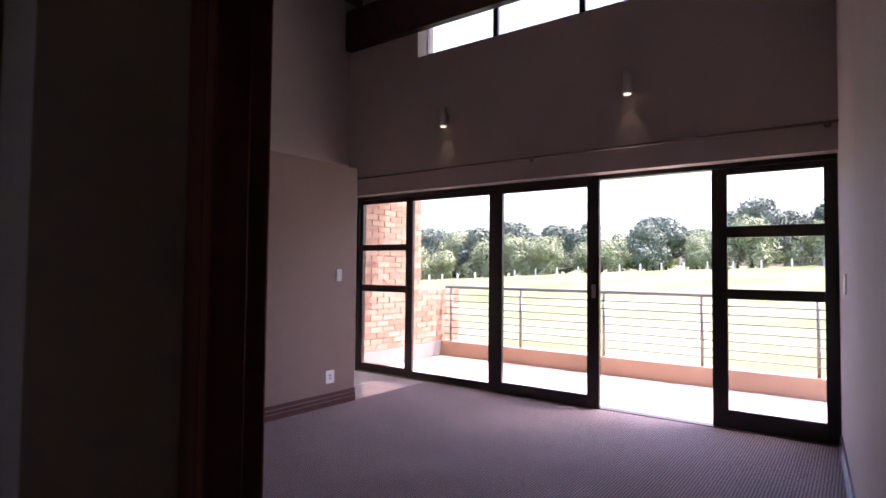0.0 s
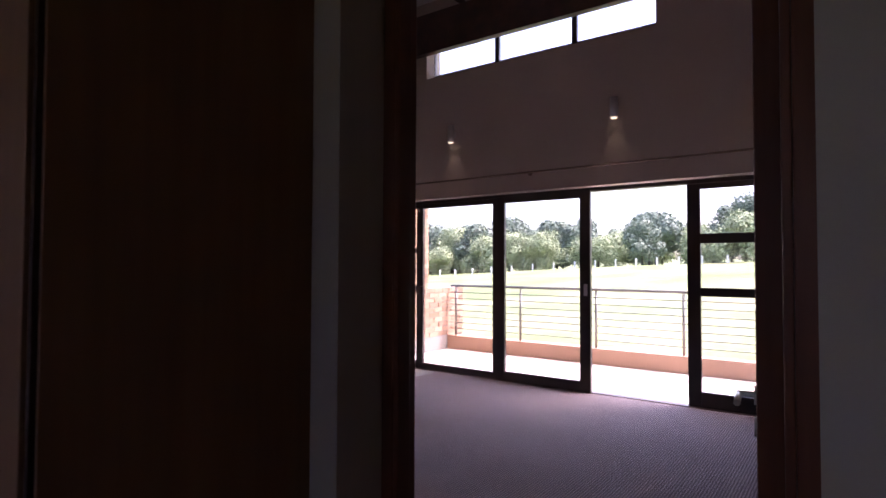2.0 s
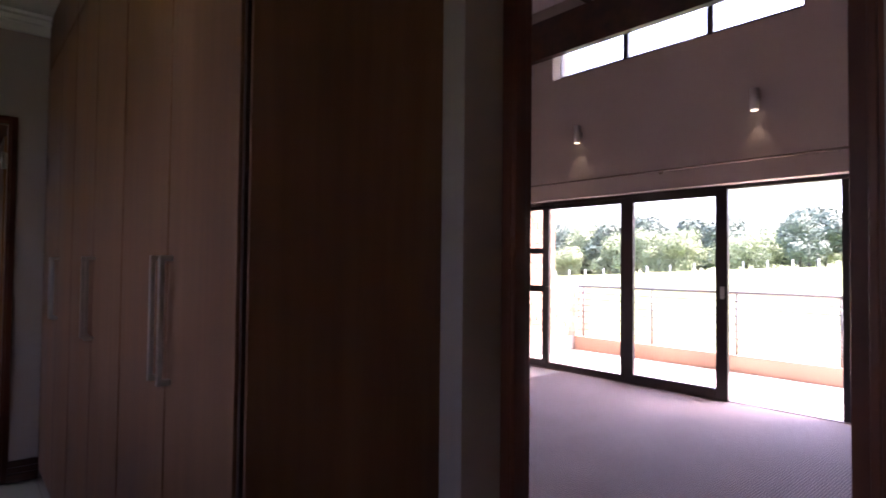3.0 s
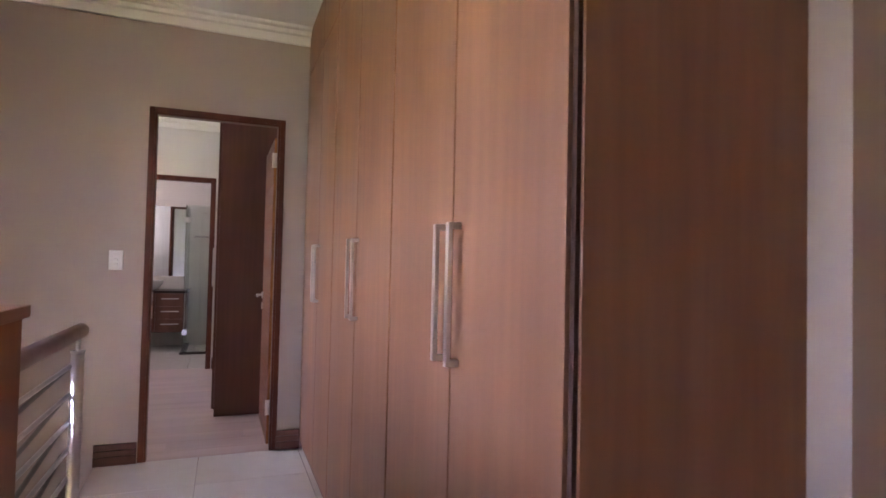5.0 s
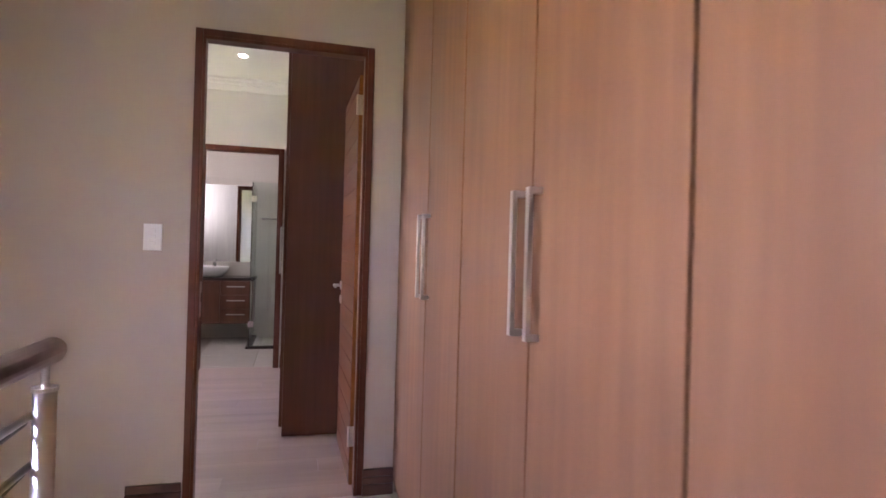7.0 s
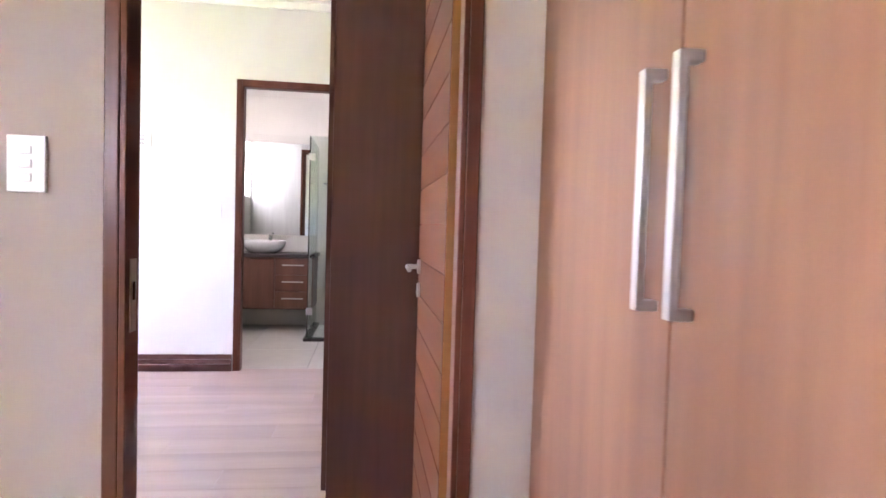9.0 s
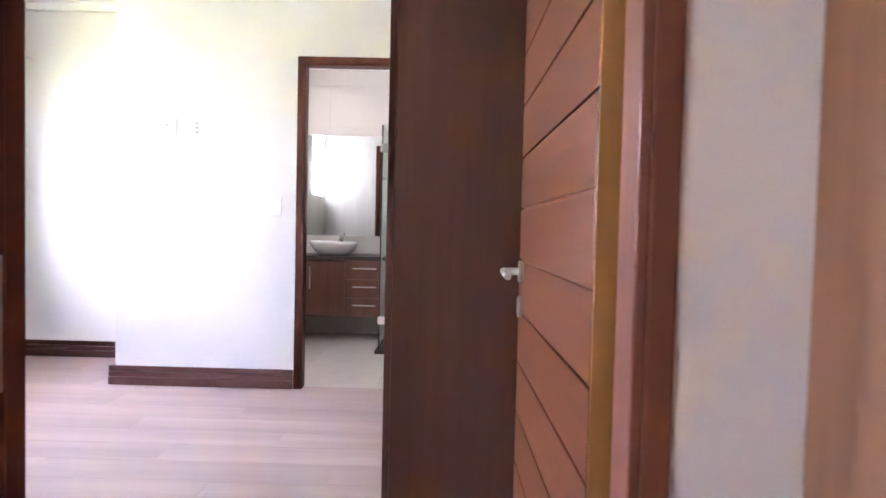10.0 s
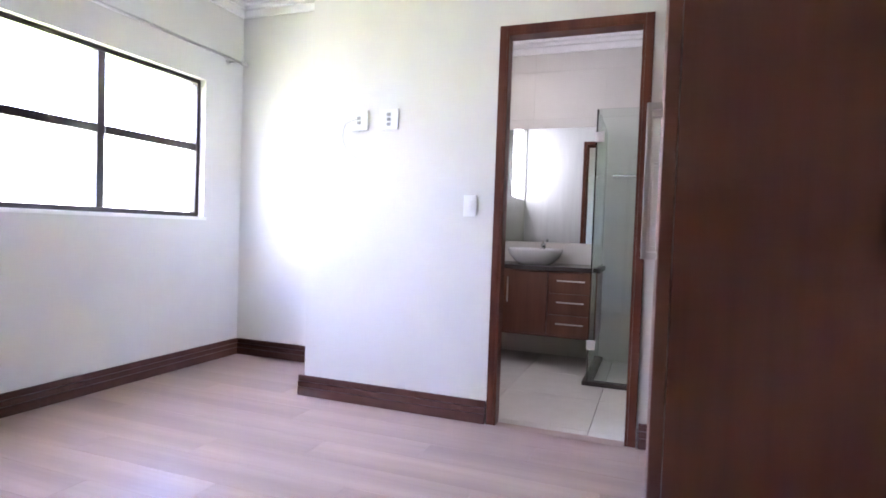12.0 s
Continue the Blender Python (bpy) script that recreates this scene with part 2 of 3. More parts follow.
# walls of the first bedroom
ALC = 4.17
structure("wall_glazed", B(*wall_boxes("x", XI, XG + 0.1, -0.68, 4.26, -0.02, 3.2, [(-0.64, 4.24, -0.02, 2.115)]), *wall_boxes("x", XI, XG + 0.1, -0.68, 4.26, 3.2, ZR, [(0.46, 3.2, 3.60, 4.36)])), TAUPE, "taupe plastered wall above the sliding doors")


def side_y(x):
    """Face of the side wall, which stands a little out of square."""
    return -0.62 - 0.057 * (5.15 - x)


bm = B((XDB, 1.65, -1.13, -0.98, -0.02, ZR), (1.6, 1.65, -0.98, side_y(1.65) - 0.002, -0.02, ZR))
base = [bm.verts.new((x, y, -0.02)) for x, y in ((1.65, side_y(1.65)), (1.65, -1.0), (XG + 0.1, -1.0), (XG + 0.1, side_y(XG + 0.1)))]
top = [bm.verts.new((v.co.x, v.co.y, ZR)) for v in base]
for a in range(4):
    bm.faces.new((base[a], base[(a + 1) % 4], top[(a + 1) % 4], top[a]))
bm.faces.new(top)
bm.faces.new(base[::-1])
bmesh.ops.recalc_face_normals(bm, faces=bm.faces)
structure("wall_east_side", bm, TAUPE, "taupe plastered side wall")
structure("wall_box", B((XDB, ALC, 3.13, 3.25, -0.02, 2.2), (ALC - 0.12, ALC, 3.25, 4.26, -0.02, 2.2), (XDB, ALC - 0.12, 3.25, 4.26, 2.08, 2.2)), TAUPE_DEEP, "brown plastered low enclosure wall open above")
structure("wall_upper", B((XDB, XG + 0.1, 4.26, 4.4, -0.02, ZR)), TAUPE, "taupe plastered wall behind the low enclosure")
structure("ceiling_raised", B((0.5, XG + 0.1, -1.2, 4.5, ZR, ZR + 0.1)), WHITE, "white boarded raised ceiling", "ceiling")
# Unseen overhang, added so that no sun patch falls on the carpet.
structure("sun_shade_eave", B((XG + 0.1, 6.5, -6.0, 5.5, ZR + 0.1, ZR + 0.25)), WHITE, "unseen white overhang added to keep the sun off the carpet", "roof")

# wall between corridor and bedroom, with the door opening
D1A, D1B = -0.98, -0.162
structure("wall_corridor", B(*wall_boxes("x", XD, XDB, -4.2, 4.4, -0.02, ZR, [(D1A, D1B, -0.02, 2.17)])), TAUPE, "taupe plastered corridor wall with a doorway")
# corridor end wall, other walls
structure("wall_end", B(*wall_boxes("y", Y2, Y2B, XW, XD, -3.0, 3.0, [(-0.945, -0.150, -0.02, 2.155)])), TAUPE, "taupe plastered wall at the corridor's end")
structure("wall_stairwell", B(*wall_boxes("x", -2.32, -2.12, -4.2, Y2, -3.0, 3.0, [(-0.8, 1.7, 1.25, 1.95)])), TAUPE, "taupe plastered stairwell wall with an added unseen window")
structure("wall_behind", B((-2.12, XD, -4.35, -4.2, -3.0, 3.0)), TAUPE, "taupe plastered wall closing the corridor")
structure("ceiling_corridor", B((-2.32, XD, -4.35, Y2, ZC, ZC + 0.1)), WHITE, "white plastered corridor ceiling", "ceiling")
# second bedroom
structure("wall_window", B(*wall_boxes("x", XW - 0.22, XW, Y2, 7.0, -0.02, 3.0, [(4.0, 6.40, 1.09, 2.095)])), CREAM, "cream plastered wall with a wide window")
structure("wall_bathroom", B(*wall_boxes("y", Y3, Y3B, -2.56, 1.0, -0.02, 3.0, [(-1.375, -0.62, -0.02, 2.14)])), CREAM, "cream plastered wall with the bathroom doorway")
structure("wall_recess", B((XW, -2.56, 6.79, 6.91, -0.02, 3.0), (-2.56, -2.46, Y3B, 6.91, -0.02, 3.0)), CREAM, "cream plastered recess beside the window")
structure("wall_bedroom_side", B((0.3, 0.45, Y2B, Y3, -0.02, 3.0)), CREAM, "cream plastered side wall")
structure("wall_end_lining", B(*wall_boxes("y", Y2B, Y2B + 0.012, XW, 0.3, -0.02, 2.9, [(-0.945, -0.150, -0.02, 2.155)])), CREAM, "cream plastered back of the end wall")
structure("ceiling_bedroom", B((XW - 0.22, 0.45, Y2, 7.0, ZC, ZC + 0.1)), WHITE, "white plastered bedroom ceiling", "ceiling")
# bathroom
BATHW = paint("bathroom_tile_wall", (0.62, 0.6, 0.54), 0.25, 0.03, 0.02)
structure("wall_vanity", B((-2.5, 0.5, YB, YB + 0.15, -0.02, 3.0)), BATHW, "cream tiled bathroom wall behind the vanity")
structure("wall_bath_west", B(*wall_boxes("x", -2.21, -2.06, Y3B, YB, -0.02, 3.0, [(6.22, 6.86, 1.45, 2.3)])), BATHW, "cream tiled bathroom wall with a frosted window")
structure("wall_bath_east", B((0.2, 0.35, Y3B, YB, -0.02, 3.0)), BATHW, "cream tiled bathroom side wall")
structure("ceiling_bathroom", B((-2.5, 0.5, Y3, YB + 0.15, ZC - 0.06, ZC + 0.08)), WHITE, "white plastered bathroom ceiling", "ceiling")


def cornice_run(x0, y0, x1, y1, nx, ny, z=ZC):
    """A stepped cornice along a wall from one point to another; the normal points into the room."""
    bm = bmesh.new()
    for out, lo, hi in ((0.022, 0.105, 0.05), (0.055, 0.05, 0.022), (0.095, 0.022, 0.0)):
        if ny:
            yy = sorted((y0, y0 + ny * out))
            box(bm, x0, x1, yy[0], yy[1], z - lo, z - hi, 0.004)
        else:
            xx = sorted((x0, x0 + nx * out))
            box(bm, xx[0], xx[1], y0, y1, z - lo, z - hi, 0.004)
    tagged(part("cornice", bm, WHITE), "white stepped plaster cornice under the ceiling", "cornice", "", "structure")


cornice_run(-2.12, Y2, 0.0, Y2, 0, -1)
cornice_run(XW, 3.3, XW, 6.79, 1, 0)
cornice_run(XW, 6.79, -2.56, 6.79, 0, -1)
cornice_run(-2.56, Y3, 0.3, Y3, 0, -1)
cornice_run(-2.2, YB, 0.2, YB, 0, -1, ZC - 0.06)


def skirting(x0, y0, x1, y1, nx, ny, h=0.125):
    """Timber skirting of three stepped boards."""
    bm = bmesh.new()
    for out, lo, hi in ((0.022, 0.0, h * 0.42), (0.02, h * 0.44, h * 0.7), (0.016, h * 0.72, h)):
        if ny:
            yy = sorted((y0, y0 + ny * out))
            box(bm, x0, x1, yy[0], yy[1], lo, hi, 0.003)
        else:
            xx = sorted((x0, x0 + nx * out))
            box(bm, xx[0], xx[1], y0, y1, lo, hi, 0.003)
    return tagged(part("skirting", bm, SKIRT), "dark red-brown timber skirting board with grooves", "skirting", "", "structure")


skirting(-1.18, Y2, -0.955, Y2, 0, -1)
skirting(-0.15, Y2, 0.0, Y2, 0, -1)
skirting(XW, 3.3, XW, 6.79, 1, 0)
skirting(XW + 0.02, 6.79, -2.56, 6.79, 0, -1)
skirting(-2.595, Y3, -1.39, Y3, 0, -1)
skirting(-2.56, Y3, -2.56, 6.78, -1, 0)
skirting(-0.60, Y3, -0.3, Y3, 0, -1)
skirting(2.2, 3.13, ALC, 3.13, 0, -1)
side_skirting = skirting(0, 0, 3.48, 0, 0, 1)
side_skirting.location = (1.66, side_y(1.66), 0)
side_skirting.rotation_euler = (0, 0, math.atan(0.057))


# ---- doors ----
def door_frame(name, axis, plane, s0, s1, top, d0, d1, w=0.04):
    """Timber frame inside an opening s0..s1 wide."""
    fr = thing(name, (0, 0, 0), "dark red-brown timber door frame", "door frame", "", "structure")
    for nm, b in (("jamb", (s0, s0 + w, 0, top)), ("jamb", (s1 - w, s1, 0, top)), ("head", (s0 + w, s1 - w, top - w, top))):
        p, q, l, h = b
        bm = B((d0, d1, p, q, l, h), bevel=0.004) if axis == "x" else B((p, q, d0, d1, l, h), bevel=0.004)
        st = 0.014
        if nm == "jamb":
            e0, e1 = (q, q + st) if p == s0 else (p - st, p)
        else:
            e0, e1 = p, q
        m0 = d0 + (d1 - d0) * 0.0
        m1 = d0 + (d1 - d0) * 0.55
        if nm == "jamb":
            box(bm, *((m0, m1, e0, e1, l, h - w) if axis == "x" else (e0, e1, m0, m1, l, h - w)), bevel=0.003)
        else:
            box(bm, *((m0, m1, e0, e1, l - st, l) if axis == "x" else (e0, e1, m0, m1, l - st, l)), bevel=0.003)
        part(nm, bm, FRAME_WOOD, fr)
    return fr


door_frame("door_frame_1", "x", XD, D1A, D1B, 2.17, 0.643, 0.722, 0.034)
door_frame("door_frame_2", "y", Y2, -0.95, -0.145, 2.16, Y2 - 0.012, Y2B + 0.014, 0.032)
strike = thing("strike_plate", (-0.895, Y2 + 0.05, 0.96), "small steel strike plate on the door jamb", "door hardware")
part("plate", B((-0.904, -0.901, Y2 + 0.01, Y2 + 0.04, 0.86, 1.02), bevel=0.001), STEEL, strike)
part("slot", B((-0.901, -0.900, Y2 + 0.018, Y2 + 0.032, 0.93, 0.97)), DARK, strike)
fr3 = door_frame("door_frame_3", "y", Y3, -1.385, -0.608, 2.15, Y3 - 0.012, Y3B + 0.004)
for z in (0.22, 1.84):
    part("hinge", B((-0.652, -0.647, Y3 + 0.075, Y3 + 0.128, z, z + 0.1), bevel=0.001), STEEL, fr3, "steel butt hinge")


def door_leaf(name, at, angle, width, edge_mat, label):
    """A solid timber door with horizontal boards, its hinge at the origin, along local x."""
    leaf = thing(name, at, label, "door")
    leaf.rotation_euler = (0, 0, radians(angle))
    h, t = 2.06, 0.042
    part("core", B((0.0, width, -t / 2, t / 2, 0.008, h), bevel=0.002), FRAME_WOOD, leaf, local=True)
    part("edge", B((-0.004, -0.0005, -t / 2 - 0.005, t / 2 + 0.005, 0.008, h), bevel=0.001), edge_mat, leaf, "varnished timber door edge", local=True)
    for s in (-1, 1):
        joints = [0.008] + [0.101 + 0.127 * k for k in range(16)] + [h]
        for z0, z1 in zip(joints, joints[1:]):
            part("board", B((0.001, width - 0.001, s * t / 2, s * (t / 2 + 0.006), z0 + 0.0025, z1 - 0.0025), bevel=0.002), MAHOG, leaf, local=True)
        hx, hz = width - 0.06, 0.965
        y0 = s * (t / 2 + 0.006)
        hd = part("handle", T(((hx, y0, hz), (hx, y0 + s * 0.045, hz), 0.009), ((hx + 0.008, y0 + s * 0.045, hz), (hx - 0.105, y0 + s * 0.047, hz - 0.004), 0.0085)), STEEL, leaf, "brushed steel lever handle", smooth=True, local=True)
        part("rose", T(((hx, y0, hz), (hx, y0 + s * 0.009, hz), 0.026, 24)), STEEL, leaf, "round steel rose", local=True)
        part("escutcheon", T(((hx, y0, hz - 0.085), (hx, y0 + s * 0.009, hz - 0.085), 0.026, 24)), STEEL, leaf, "round steel key escutcheon", local=True)
    for z in (0.2, 1.86):
        part("hinge_knuckle", T(((-0.008, t / 2 + 0.012, z), (-0.008, t / 2 + 0.012, z + 0.1), 0.007, 10)), STEEL, leaf, "steel hinge knuckle", smooth=True, local=True)
        part("hinge", B((-0.008, -0.0045, -t / 2 + 0.004, t / 2 + 0.008, z, z + 0.1), bevel=0.002), STEEL, leaf, "steel butt hinge", local=True)
    return leaf


door_leaf("bedroom_door", (0.7435, -0.912, 0), 6.7, 0.755, FRAME_WOOD, "open mahogany bedroom door with horizontal boards and steel lever")
door_leaf("second_bedroom_door", (-0.176, 3.147, 0), 90.5, 0.70, PINE, "open mahogany door with horizontal boards beside the cupboard")


# ---- corridor cupboards ----
def bar_handle(cab, y, x, z0=1.003, z1=1.328):
    bm = bmesh.new()
    box(bm, x - 0.031, x - 0.020, y - 0.009, y + 0.009, z0, z1, 0.002)
    for z in (z0, z1 - 0.014):
        box(bm, x - 0.022, x, y - 0.009, y + 0.009, z, z + 0.014, 0.001)
    return part("handle", bm, STEEL, cab, "square brushed steel bar handle")


def cupboard(name, y0, y1, seam, x, depth, mat, handles, label, end_panel=0.0, top=ZC):
    cab = thing(name, ((x + x + depth) / 2, (y0 + y1) / 2, 0), label, "cupboard", "built-in cupboards")
    part("body", B((x + 0.02, x + depth, y0, y1, 0.0, top)), CUPBOARD_DARK, cab)
    for p, q in ((y0, seam), (seam, y1)):
        d = part("door", B((x, x + 0.019, p + 0.003, q - 0.003, 0.06, 2.468), bevel=0.0015), mat, cab)
        part("upper_door", B((x, x + 0.019, p + 0.003, q - 0.003, 2.478, top - 0.004), bevel=0.0015), mat, cab)
    for y in handles:
        bar_handle(cab, y, x)
    return cab


LBL = "tall brown wood-grain built-in cupboard with steel bar handles"
cupboard("cupboard", -0.062, 0.933, 0.411, 0.0, 0.505, CUPBOARD, (0.369, 0.452), LBL)
cupboard("cupboard", 0.937, 1.975, 1.446, 0.0, 0.505, CUPBOARD, (1.402, 1.490), LBL)
cupboard("cupboard", 1.979, Y2, 2.437, 0.0, 0.505, CUPBOARD, (2.395, 2.481), LBL)
end = thing("cupboard_end_panel", (0.3, -0.073, 0), "plain brown wood-grain end panel beside the doorway", "panel")
part("panel", B((0.015, XD, -0.082, -0.064, 0.0, ZC), bevel=0.002), CUPBOARD, end)
# The corner joint's shade line, put in as a dark strip.
part("shadow_gap", B((0.006, 0.0145, -0.076, -0.0635, 0.0, ZC)), DARK, end, "dark strip standing in for the shade in the recessed joint")
cupboard("bedroom_cupboard", 3.97, 4.85, 4.41, -0.56, 0.85, CUPBOARD_DARK, (4.37, 4.45), "tall dark brown built-in bedroom cupboard")
cupboard("bedroom_cupboard", 4.855, 5.7, 5.28, -0.56, 0.85, CUPBOARD_DARK, (5.24, 5.32), "tall dark brown built-in bedroom cupboard")

# ---- stair rail and low cabinet ----
low = thing("low_cabinet", (-1.25, 0.0, 0), "brown timber low cabinet with a wooden top beside the stair rail", "cabinet")
part("body", B((-1.55, -0.935, -1.1, 0.785, 0.0, 1.085), bevel=0.002), CUPBOARD, low)
part("top", B((-1.57, -0.922, -1.12, 0.798, 1.085, 1.115), bevel=0.004), wood("cabinet_top", (0.16, 0.08, 0.05), (0.28, 0.15, 0.095), "y", 0.3), low, "wooden cabinet top with rounded edge")

rail = thing("stair_railing", (-1.05, 1.2, 0), "stainless steel stair railing with horizontal bars", "railing")
part("handrail", ball(T(((-1.0, 0.3, 0.95), (-1.0, 1.70, 0.95), 0.028, 20)), (-1.0, 1.70, 0.95), 0.028), metal("satin_handrail", (0.42, 0.33, 0.29), 0.3), rail, "round satin metal handrail", smooth=True)
for y in (0.85, 1.67):
    post = part("post", T(((-1.0, y, -0.02), (-1.0, y, 0.87), 0.022, 20)), STEEL, rail, smooth=True)
    part("cap", T(((-1.0, y, 0.87), (-1.0, y, 0.878), 0.025, 20)), STEEL, post)
    part("pin", T(((-1.0, y, 0.878), (-1.0, y, 0.925), 0.008)), STEEL, post)
for i in range(7):
    z = 0.82 - i * 0.105
    part("bar", T(((-1.022, 0.4, z), (-1.022, 1.68, z), 0.008)), STEEL, rail, smooth=True)
down = thing("stair_balustrade", (-1.042, 1.0, 0.5), "stainless steel sloping bars behind the landing railing", "railing")
for i in range(6):
    z = 0.80 - i * 0.105
    part("bar", T(((-1.042, 1.68, z), (-1.042, 0.4, z - 0.06 - 0.05 * i), 0.008)), GALV, down, smooth=True)
stair = thing("staircase", (-1.7, 1.0, -1.5), "timber-clad staircase going down beside the corridor", "staircase")
for i in range(12):
    part("step", B((-2.12, -1.18, 1.9 - 0.26 * (i + 1), 1.9 - 0.26 * i, -3.0, -0.35 - 0.178 * i), bevel=0.004), SKIRT, stair)
part("landing", B((-2.12, -1.18, 1.9, Y2, -3.0, -0.178), bevel=0.004), SKIRT, stair)
structure("floor_lower", B((-2.4, 0.7, -4.3, 3.1, -3.3, -3.0)), GROUT, "grey floor of the storey below", "floor")


# ---- switches and sockets ----
def plate(axis, at, w, h, n, name="light_switch", label="white plastic wall light switch", rock=True):
    x, y, z = at
    th = thing(name, at, label, "switch" if rock else "socket")
    if axis == "y":
        part("plate", B((x - w / 2, x + w / 2, y - 0.010, y, z - h / 2, z + h / 2), bevel=0.003), PLASTIC, th)
        for i in range(n):
            zz = z + (i - (n - 1) / 2) * h * 0.24
            part("rocker", B((x - 0.012, x + 0.012, y - 0.0145, y - 0.010, zz - 0.009, zz + 0.009), bevel=0.002), PLASTIC if rock else SOCKET_GREY, th)
    return th


plate("y", (-1.10, Y2, 1.215), 0.075, 0.118, 3)
plate("y", (-1.52, Y3, 1.19), 0.075, 0.118, 2)
plate("y", (-2.225, Y3, 1.68), 0.118, 0.118, 2, "wall_socket", "white plastic wall socket with a loose cable", False)
plate("y", (-2.03, Y3, 1.68), 0.118, 0.118, 3, "wall_socket", "white plastic wall socket high on the wall", False)
plate("y", (3.95, 3.13, 1.18), 0.065, 0.11, 1)
plate("y", (3.86, 3.13, 0.265), 0.1, 0.115, 2, "wall_socket", "white plastic double wall socket", False)
ws = thing("light_switch", (4.4, side_y(4.4), 1.18), "white plastic light switch on the side wall", "switch")
ws.rotation_euler = (0, 0, math.atan(0.057))
part("plate", B((-0.04, 0.04, 0, 0.01, -0.06, 0.06), bevel=0.003), PLASTIC, ws, local=True)
part("rocker", B((-0.012, 0.012, 0.01, 0.014, -0.01, 0.01), bevel=0.001), PLASTIC, ws, local=True)
cab = thing("loose_cable", (-2.33, Y3 - 0.02, 1.55), "white loose cable hanging from the wall socket", "cable")
pts = [(-2.235, Y3 - 0.012, 1.69), (-2.300, Y3 - 0.04, 1.66), (-2.315, Y3 - 0.05, 1.58), (-2.290, Y3 - 0.045, 1.50), (-2.240, Y3 - 0.03, 1.46), (-2.195, Y3 - 0.02, 1.452)]
part("strand", T(*[(a, b, 0.004, 6) for a, b in zip(pts, pts[1:])]), CABLE, cab)
part("strand", T(*[((a[0] + 0.012, a[1], a[2] + 0.012), (b[0] + 0.008, b[1], b[2] + 0.004), 0.003, 6) for a, b in zip(pts[2:], pts[3:])]), CABLE, cab)

# ---- glazing of the first bedroom ----
doors = thing("sliding_doors", (XG, 1.8, 0), "dark timber glazed sliding doors, one leaf open", "sliding door", "", "structure")


def pane(y0, y1, z0, z1, parent, x=XG):
    p = part("pane", B((x - 0.003, x + 0.003, y0, y1, z0, z1)), GLASS, parent)
    p.visible_shadow = False
    return p


def leaf(x, y0, y1, z0, z1, wl, wr, wt, wb, parent, trans=(), nm="sash"):
    f = part(nm, B((x - 0.022, x + 0.022, y0, y0 + wl, z0, z1), (x - 0.022, x + 0.022, y1 - wr, y1, z0, z1), (x - 0.022, x + 0.022, y0 + wl, y1 - wr, z1 - wt, z1), (x - 0.022, x + 0.022, y0 + wl, y1 - wr, z0, z0 + wb), bevel=0.003), BLACK_FRAME, parent)
    zs = [z0 + wb]
    for t0, t1 in trans:
        part("transom", B((x - 0.021, x + 0.021, y0 + wl, y1 - wr, t0, t1), bevel=0.003), BLACK_FRAME, f)
        zs += [t0, t1]
    zs.append(z1 - wt)
    for a, b in zip(zs[::2], zs[1::2]):
        pane(y0 + wl - 0.005, y1 - wr + 0.005, a - 0.003, b + 0.003, f, x)
    return f


part("outer_frame", B((XG - 0.05, XG + 0.05, -0.64, -0.60, 0, 2.115), (XG - 0.05, XG + 0.05, 4.21, 4.24, 0, 2.115), (XG - 0.05, XG + 0.05, -0.60, 4.21, 2.075, 2.115), bevel=0.004), BLACK_FRAME, doors)
part("track", B((XG - 0.05, XG + 0.05, -0.60, 4.21, -0.018, 0.012)), BRONZE, doors, "bronze threshold track")
leaf(XG, 3.42, 4.21, 0.012, 2.075, 0.05, 0.05, 0.05, 0.09, doors, ((0.97, 1.05), (1.46, 1.53)))
leaf(XG - 0.02, 2.24, 3.46, 0.012, 2.0755, 0.10, 0.10, 0.055, 0.075, doors)
leaf(XG - 0.045, 1.16, 2.27, 0.012, 2.085, 0.115, 0.10, 0.07, 0.105, doors)
part("pull", B((XG - 0.085, XG - 0.067, 1.19, 1.225, 1.0, 1.12), bevel=0.003), STEEL, doors, "steel flush pull")
leaf(XG, -0.60, 0.235, 0.012, 2.075, 0.075, 0.115, 0.05, 0.14, doors, ((1.03, 1.11), (1.52, 1.61)))
part("stay", T(((XG - 0.03, 3.75, 1.06), (XG - 0.06, 3.78, 1.12), 0.006), ((XG - 0.03, 3.40, 1.04), (XG - 0.09, 3.33, 1.045), 0.007)), BRONZE, doors, "dark window stay")

cl = thing("clerestory_window", (XG, 1.8, 4.0), "dark framed high clerestory window of three panes", "window", "", "structure")
for a, b in ((0.46, 1.32), (1.37, 2.27), (2.32, 3.2)):
    leaf(XG, a - 0.03, b + 0.03, 3.655, 4.38, 0.035, 0.035, 0.03, 0.03, cl)
beam = thing("header_beam", (XI - 0.03, 1.8, 4.2), "dark stained timber header beam over the clerestory", "beam")
part("beam", B((XI - 0.10, XI - 0.005, -0.67, 4.25, 3.88, 4.36), bevel=0.006), RAFTER, beam)
for y in (4.0, 2.6, 1.2, -0.2):
    rf = thing("rafter", (3.0, y, ZR - 0.15), "dark stained timber roof rafter", "beam", "roof rafters")
    part("beam", B((XDB, XI - 0.11, y - 0.04, y + 0.04, ZR - 0.2, ZR - 0.002), bevel=0.005), RAFTER, rf)

